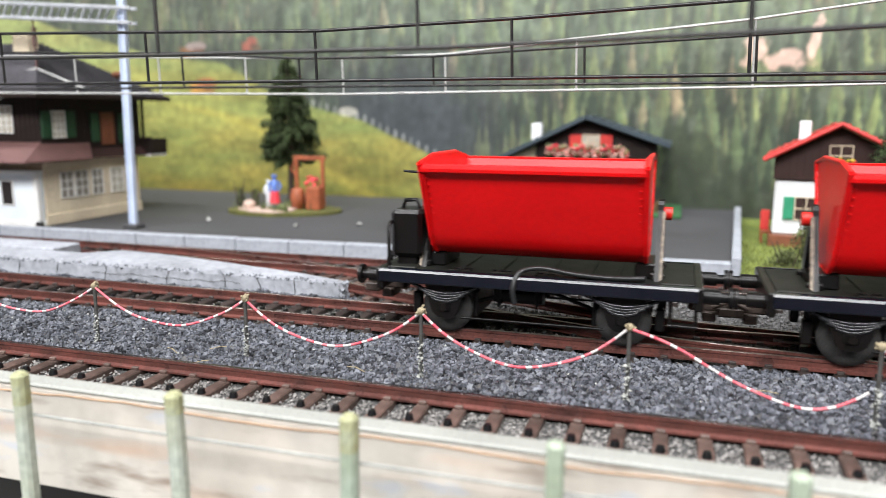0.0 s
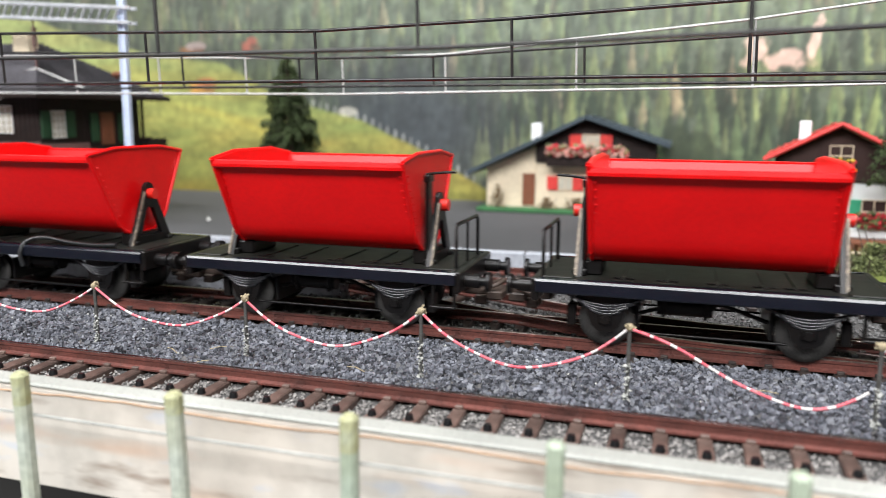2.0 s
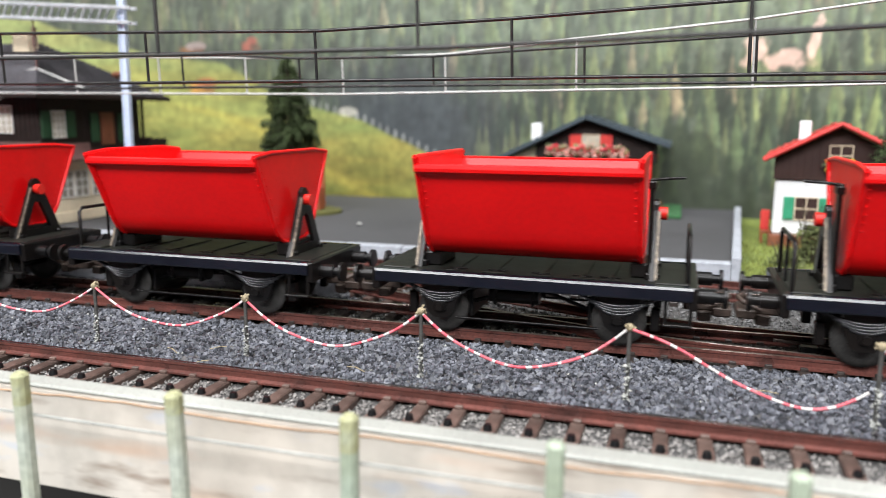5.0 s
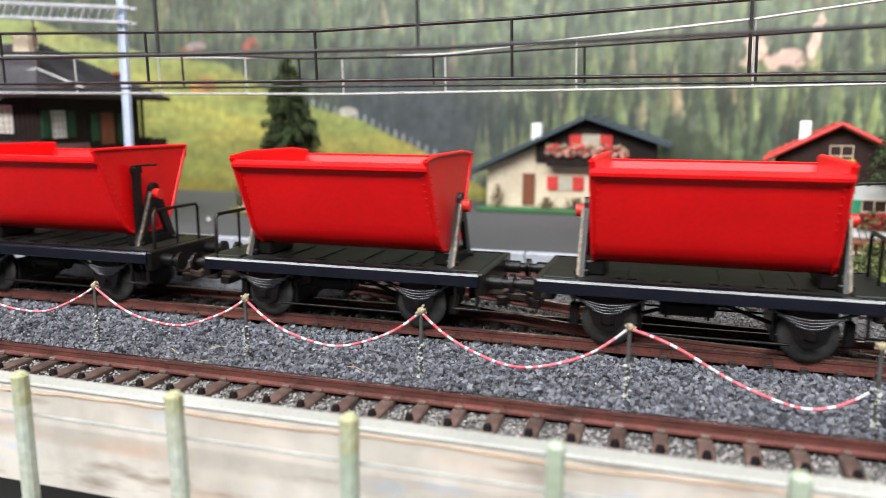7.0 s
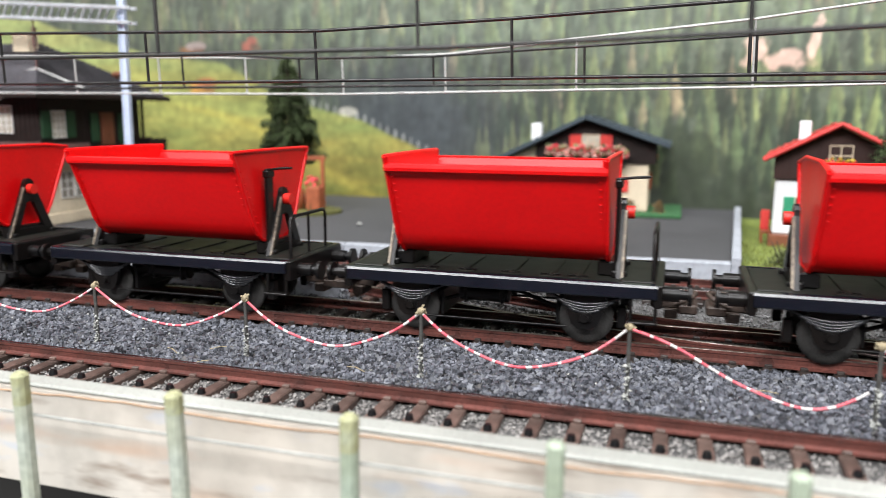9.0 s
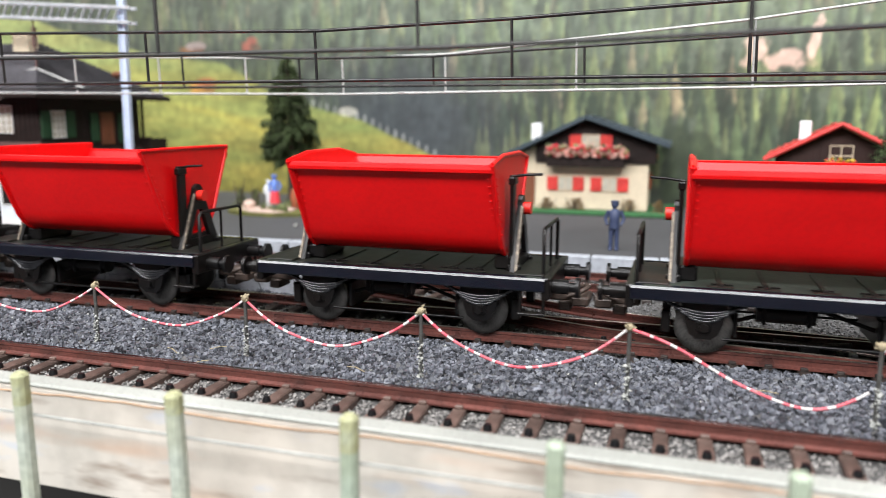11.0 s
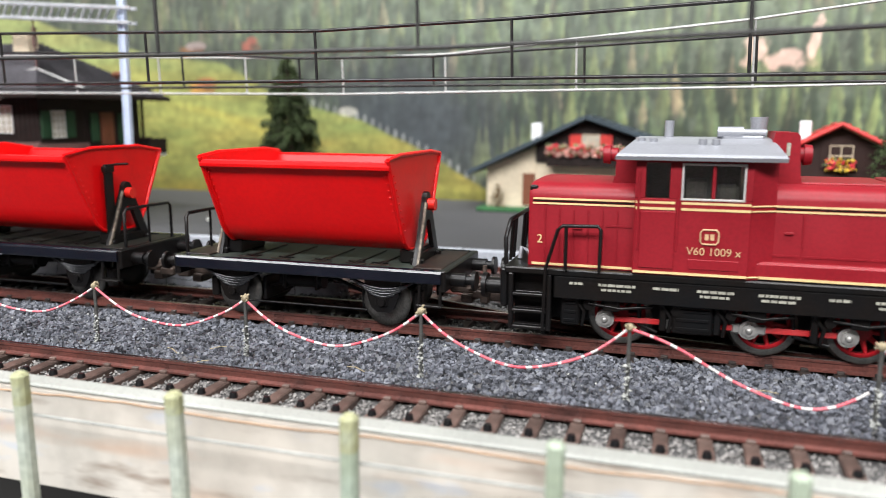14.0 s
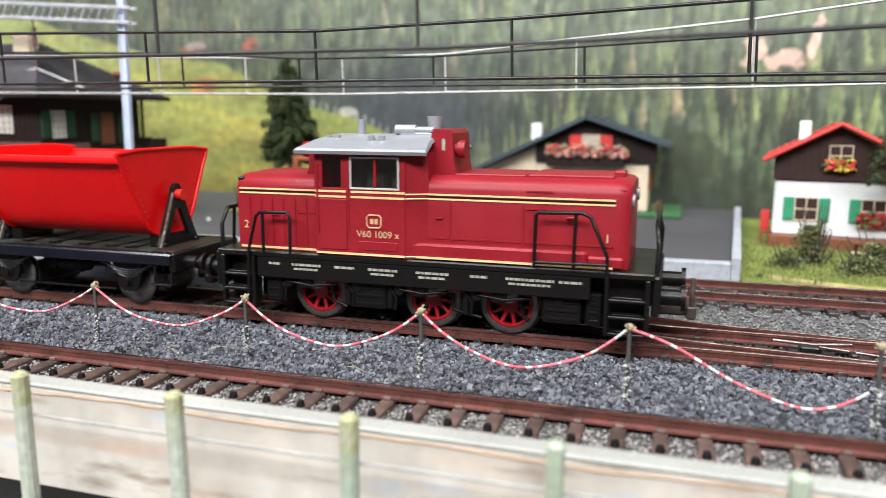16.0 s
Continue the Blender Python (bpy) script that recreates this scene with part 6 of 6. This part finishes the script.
def plants():
    conifer("dark green model spruce on the station yard", -188, 171, 3, 75, 33, 17000, 5, 0.33)
    conifer("dark green model spruce beside the cottage", 82, 126, -1, 68, 48, 9000, 8, 0.44)
    bush("dense low olive bush with bare twigs before the cottage", 44, 106, -1.4, 22, 14, 14, M["leaf"], 2300, 26)
    bush("olive bush with bare grey twigs before the cottage", 64, 103, -1.4, 27, 18, 9, M["leaf"], 3000, 14)
    bush("low olive shrub on the lawn edge", 36, 98, -1.4, 17, 12, 6, M["leaf"], 1300, 4)
    bush("low olive shrub on the lawn edge", 58, 92, -1.4, 30, 14, 6, M["leaf"], 2400, 4)
    bush("low olive shrub on the lawn edge", 80, 92, -1.4, 26, 16, 8, M["leaf"], 2200, 4)
    figure("small blue-uniformed model figure standing on the platform", -20.4, 92, 3, 17.3, M["figure_blue"])
    # garden islet under the spruce
    isl = thing("garden_islet", "mossy oval garden plate with a pale pink gravel path", "garden", at(-180, 150, 3))
    g = Geo()
    ring = [(27 * math.cos(a) + 1.5 * math.sin(3 * a), 19 * math.sin(a) * (1 + .1 * math.sin(2 * a))) for a in [2 * math.pi * k / 40 for k in range(40)]]
    g.prism(ring, 0, 1.5, 2)
    part("moss_plate", g, material("moss", (0.14, 0.14, 0.03), 0.9, var=0.5, scale=200, fine=900, bump=0.6), isl)
    path = [(-21, -8), (-8, -17), (4, -17.5), (8, -9), (6, 4), (-2, 10), (-10, 6), (-16, 0)]
    part("gravel_path", Geo().prism(path, 1.5, 2.1, 2), M["pink_path"], isl, "pale pink gravel path")
    pg = thing("pergola", "orange timber swing frame in the garden", "pergola", at(-172, 160, 4.5))
    part("beam", Geo().box(-8, 9, -.8, .8, 23, 25, .2), M["orange"], pg)
    for x in (-6.5, 7.5):
        part("post", Geo().box(x - .8, x + .8, -.8, .8, 0, 23, .2), M["orange"], pg)
    part("brace", Geo().tube([(-6.5, 0, 15), (-9.5, 0, 18.5), (-7, 0, 23)], .6, 6), M["orange"], pg)
    br = thing("barrel_planter", "orange wooden tub with red flowers", "planter", at(-165, 152, 4.5))
    part("tub", Geo().box(-3.6, 3.6, -3, 3, 0, 11, .6), M["orange"], br)
    g = Geo()
    rnd = random.Random(2)
    for k in range(16):
        g.stone((rnd.uniform(-4, 2), rnd.uniform(-3, 3), rnd.uniform(11, 17)), rnd.uniform(.8, 1.7), rnd)
    tagged(part("blossom", g, M["flower_red"], br), kind="stuff")
    b2 = thing("barrel_planter", "rounded orange planter in the garden", "planter", at(-174, 152, 4.5), geo=Geo().lathe([(0, .1), (0, 2.8), (5, 3.6), (9, 3), (10, 2.4), (10, .1)], axis=2, seg=16), mat=M["orange"])
    figure("small model figure in red and blue beside the path", -187, 153, 4.6, 16, M["figure_light"], 20)
    figure("pale model figure beside the garden frame", -192, 156, 4.6, 13, M["pale_blue"], 0)
    sk = thing("skirt_cloth", "muted red painted skirt of the garden figurine", "figurine part", at(-187, 153, 4.6), geo=Geo().lathe([(2.2, 2.6), (8.0, 1.9)], axis=2, seg=14), mat=M["flower_red"])
    for k in range(11):
        x, y = rnd.uniform(-24, 22), rnd.uniform(-12, 14)
        r = rnd.choice((M["flower_red"], M["leaf"], M["leaf"], M["orange"]))
        q = thing("flower_clump", "small clump of flowers and leaves in the garden", "flowers", at(-180 + x, 150 + y, 4.4), group="garden flower clumps")
        g = Geo()
        for j in range(14):
            g.stone((rnd.uniform(-2, 2), rnd.uniform(-2, 2), rnd.uniform(0, 3.2)), rnd.uniform(.5, 1.1), rnd)
        tagged(part("blossom", g, r, q), kind="stuff")
        g = Geo()
        for j in range(20):
            px, py, s = rnd.uniform(-2.4, 2.4), rnd.uniform(-2.4, 2.4), rnd.uniform(2, 5)
            g.add([(px - .3, py, 0), (px + .3, py, 0), (px + rnd.uniform(-1, 1), py + rnd.uniform(-1, 1), s)], [(0, 1, 2)])
        tagged(part("leaves", g, M["leaf"], q), kind="stuff")
    for x, w in ((-205, 8), (-197, 9)):
        bush("dark little shrub in the garden", x, 152, 4.4, w, 7, 9, M["leaf"], 400, 3)
    rk = thing("garden_stone", "pale rounded stone in the garden", "stone", at(-197, 146, 4.4), geo=Geo().ball((0, 0, 2), 2.8, 12, 8, (1.1, 1, .9)), mat=M["pink_path"])
    for x, y in ((-196, 111), (-150, 105), (-128, 118)):
        thing("pebble", "small loose pebble lying on the asphalt", "pebble", at(x, y, 3.2), group="loose pebbles", geo=Geo().stone((0, 0, .6), 1.5, rnd), mat=M["glue"])


# ---- the printed landscape behind the layout ----
def backdrop():
    x0, x1, z0, z1 = -520.0, 190.0, -12.0, 150.0
    nx, nz = 888, 204
    X, Z = np.meshgrid(np.linspace(x0, x1, nx), np.linspace(z0, z1, nz))
    rs = np.random.RandomState(12)

    def cloud(sx, sz, seed, octaves=4):
        r = np.random.RandomState(seed)
        out, amp, tot = np.zeros_like(X), 1.0, 0.0
        for _ in range(octaves):
            gx, gz = int((x1 - x0) / sx) + 3, int((z1 - z0) / sz) + 3
            G = r.rand(gz, gx)
            u, v = (X - x0) / sx, (Z - z0) / sz
            i, j = u.astype(int), v.astype(int)
            fu, fv = u - i, v - j
            fu, fv = fu * fu * (3 - 2 * fu), fv * fv * (3 - 2 * fv)
            val = G[j, i] * (1 - fu) * (1 - fv) + G[j, i + 1] * fu * (1 - fv) + G[j + 1, i] * (1 - fu) * fv + G[j + 1, i + 1] * fu * fv
            out += amp * val
            tot += amp
            amp, sx, sz = amp * .55, sx / 2, sz / 2
        return out / tot
    n1, n2 = cloud(70, 50, 1), cloud(12, 9, 2)
    # wooded slope
    hazy, deep = np.array([0.42, 0.51, 0.44]), np.array([0.30, 0.37, 0.32])
    img = deep + (hazy - deep) * np.clip((Z - 20) / 90 + (n1 - .5), 0, 1)[..., None]
    img *= (0.55 + .55 * n2)[..., None]
    dark = np.exp(-(((X + 142) / 60) ** 2 + ((Z - 44) / 30) ** 2)) + .55 * np.exp(-(((X + 20) / 40) ** 2 + ((Z - 20) / 22) ** 2))
    dark = np.clip(dark, 0, 1)
    img = img * (1 - .78 * dark[..., None]) + np.array([0.235, 0.28, 0.285]) * (.78 * dark[..., None])
    # conifers, from the far ones to the near ones
    trees = []
    for k in range(2900):
        tx, tz = rs.uniform(x0, x1), rs.uniform(5, 135)
        trees.append((tz, tx))
    trees.sort(reverse=True)
    dx, dz = (x1 - x0) / (nx - 1), (z1 - z0) / (nz - 1)
    for tz, tx in trees:
        h = rs.uniform(13, 36) * (1.15 - tz / 260)
        w = h * rs.uniform(.13, .24)
        shade = rs.rand()
        col = np.array([0.15, 0.225, 0.18]) if shade < .42 else (np.array([0.33, 0.43, 0.30]) if shade < .74 else (np.array([0.50, 0.58, 0.39]) if shade < .95 else np.array([0.58, 0.55, 0.46])))
        dk = math.exp(-(((tx + 142) / 62) ** 2 + ((tz - 36) / 34) ** 2))
        if rs.rand() < dk * 1.1:
            col = np.array([0.20, 0.245, 0.245]) * rs.uniform(.8, 1.1)
        haze = min(1, max(0, (tz - 10) / 120)) * .4
        col = col * (1 - haze) + np.array([0.52, 0.60, 0.52]) * haze
        i0, i1 = int(max(0, (tx - w - x0) / dx)), int(min(nx - 1, (tx + w - x0) / dx + 2))
        j0, j1 = int(max(0, (tz - z0) / dz)), int(min(nz - 1, (tz + h - z0) / dz + 1))
        if i1 <= i0 or j1 <= j0:
            continue
        xx, zz = X[j0:j1, i0:i1], Z[j0:j1, i0:i1]
        f = (zz - tz) / h
        edge = w * (1 - f) * (.9 + .1 * np.sin(f * 31 + tx)) * (.85 + .3 * n2[j0:j1, i0:i1])
        al = np.clip((edge - np.abs(xx - tx)) / 1.2, 0, 1) * .66 * np.clip(f * 6, 0, 1)
        lit = 1 + .42 * np.clip((xx - tx) / (w + .01), -1, 1) - .15 * (1 - f)
        c = col * lit[..., None] * (.82 + .3 * rs.rand())
        img[j0:j1, i0:i1] = img[j0:j1, i0:i1] * (1 - al[..., None]) + c * al[..., None]
    gloom = np.clip(1.3 * np.exp(-(((X + 146) / 46) ** 2 + ((Z - 46) / 30) ** 2)), 0, 1)[..., None]
    img = img * np.array([1.05, 1.0, .93]) * (1 - .66 * gloom) + np.array([0.24, 0.29, 0.31]) * (.66 * gloom)
    # meadow
    mx = [-520, -400, -386, -350, -318, -262, -242, -228, -201, -173, -133, -107, -92, -84]
    mz = [122, 110, 105, 96, 87, 80, 70, 61, 54, 47, 29, 14, 5, -12]
    top = np.interp(X, mx, mz) + 2.0 * (cloud(14, 200, 6, 2) - .5)
    al = np.clip((top - Z) / 2.0, 0, 1)
    m1, m2 = cloud(60, 10, 8), cloud(11, 2.5, 9)
    u = np.clip(Z / 80, 0, 1)[..., None]
    mead = np.array([0.52, 0.50, 0.25]) * (1 - u) + np.array([0.64, 0.69, 0.42]) * u
    spots, hue = cloud(34, 5, 17), cloud(46, 9, 18)
    mead = mead + np.array([0.07, 0.02, 0.0]) * np.clip((hue - .5) * 3, -1, 1)[..., None]
    mead = mead * (.66 + .30 * m1 + .22 * (m2 - .5) + .20 * (spots - .35))[..., None]
    track_z = 52 - .35 * (X + 290) + 6 * np.sin((X + 300) / 30)
    tr = np.exp(-((Z - track_z) / 3.0) ** 2) * np.clip((X + 330) / 60, 0, 1)
    mead = mead + (np.array([0.74, 0.69, 0.34]) - mead) * (.45 * tr)[..., None]
    low = np.clip((16 - Z) / 16, 0, 1)[..., None]
    mead = mead * (1 - .25 * low) + np.array([0.40, 0.36, 0.14]) * (.25 * low)
    img = img * (1 - al[..., None]) + mead * al[..., None] * np.array([1.02, .99, 1.0])

    def blot(cx, cz, rx, rz, col, a=1.0, box=False):
        d = np.maximum(np.abs(X - cx) / rx, np.abs(Z - cz) / rz) if box else np.sqrt(((X - cx) / rx) ** 2 + ((Z - cz) / rz) ** 2)
        q = (np.clip((1 - d) * 5, 0, 1) * a)[..., None]
        img[:] = img * (1 - q) + np.array(col) * q
    # wooded knoll and a fence of pale posts along the meadow's crest
    for k in range(26):
        fx = -222 + k * 4.6
        blot(fx, float(np.interp(fx, mx, mz)) + 1.0, .8, 2.2, (0.66, 0.68, 0.66), .6, True)
    blot(-182, 51, 7, 3, (0.74, 0.74, 0.68), .7)
    # huts
    for cx, cz, wall, roof in ((-283, 86, (0.62, 0.42, 0.24), (0.74, 0.66, 0.64)), (-277, 65, (0.74, 0.50, 0.28), (0.60, 0.34, 0.26)), (-245, 88, (0.66, 0.34, 0.26), (0.66, 0.34, 0.26))):
        blot(cx, cz, 9 if cx < -250 else 4, 3.2, wall, .9, True)
        blot(cx + 3, cz + 3.2, 8 if cx < -250 else 4, 3, roof, .9)
        blot(cx + 5, cz - .4, 4, 2.6, (0.40, 0.27, 0.20), .7, True)
    # deep shade of the high wood
    high = np.clip((Z - 62) / 20, 0, 1) * np.clip((-210 - X) / 70, 0, 1) * (1 - al)
    img[:] = img * (1 - .16 * high[..., None])
    grey = img.mean(axis=2, keepdims=True)
    wood = img * .91 + grey * .09 * np.array([1.10, 1.0, .98]) + np.array([.025, .012, .018])
    img[:] = wood * (1 - al[..., None]) + img * al[..., None]
    # bare rock among the trees
    n3 = cloud(7, 7, 31)
    rock = np.clip((np.maximum(1.0 - ((X - 31 - .3 * (Z - 80)) / 7) ** 2 - ((Z - 80) / 8) ** 2, np.maximum(1.0 - ((X - 46) / 12) ** 2 - ((Z - 75) / 6) ** 2, 1.0 - ((X - 57 - .15 * (Z - 85)) / 3.5) ** 2 - ((Z - 85) / 12) ** 2))) * 2.2 + (n3 - .55) * 5.0, 0, 1)
    img[:] = img * (1 - .85 * rock[..., None]) + np.array([0.83, 0.70, 0.65]) * (.85 * rock[..., None])
    # pale mist high on the slope
    mist = np.clip((Z - 70) / 110, 0, .2)[..., None]
    img[:] = img * (1 - mist) + np.array([0.66, 0.70, 0.66]) * mist
    for cx, cz, r in ((8, 30, 9), (16, 18, 12), (2, 12, 12), (28, 8, 10), (-2, 34, 8)):
        blot(cx, cz, r, r * 1.5, (0.20, 0.235, 0.17), .62)
    img[:] = img + al[..., None] * np.array([0.07, 0.075, 0.02]) + (1 - al[..., None]) * np.clip(img - .42, 0, 1) * .2
    img *= (.82 + .28 * cloud(3.2, 3.6, 44, 2))[..., None] * np.clip(.95 + .0004 * (X + 100), .85, 1.06)[..., None]
    img = np.clip(img, 0.02, 1)
    lin = np.where(img <= 0.04045, img / 12.92, ((img + 0.055) / 1.055) ** 2.4)
    verts = np.stack([X.ravel() * K, np.full(X.size, 228.6 * K), Z.ravel() * K], 1)
    q = np.arange(nx * nz).reshape(nz, nx)
    faces = np.stack([q[:-1, :-1].ravel(), q[:-1, 1:].ravel(), q[1:, 1:].ravel(), q[1:, :-1].ravel()], 1)
    me = bpy.data.meshes.new("backdrop")
    me.vertices.add(len(verts))
    me.vertices.foreach_set("co", verts.ravel())
    me.loops.add(faces.size)
    me.loops.foreach_set("vertex_index", faces.ravel())
    me.polygons.add(len(faces))
    me.polygons.foreach_set("loop_start", np.arange(0, faces.size, 4))
    me.update(calc_edges=True)
    at_ = me.color_attributes.new("print", "FLOAT_COLOR", "POINT")
    at_.data.foreach_set("color", np.concatenate([lin.reshape(-1, 3), np.ones((X.size, 1))], 1).ravel())
    m = material("printed_backdrop", (0.5, 0.5, 0.5), 0.5, var=0.05, bump=0.02)
    nt = m.node_tree
    ca = nt.nodes.new("ShaderNodeVertexColor")
    ca.layer_name = "print"
    nt.links.new(ca.outputs["Color"], nt.nodes["Principled BSDF"].inputs["Base Color"])
    me.materials.append(m)
    ob = tagged(new("backdrop", me), "printed alpine landscape of forest and meadow behind the layout", "backdrop", kind="structure")
    part("backing_board", Geo().box(x0, x1, 229, 233, z0, z1), M["room_wall"], ob, "plain backing board of the print")


room()
ground()
layout_table()
tracks()
ballast()
platforms()
fence_rope()
edge_board()
overhead()
station()
chalet()
cottage()
plants()
backdrop()
train()
motions()
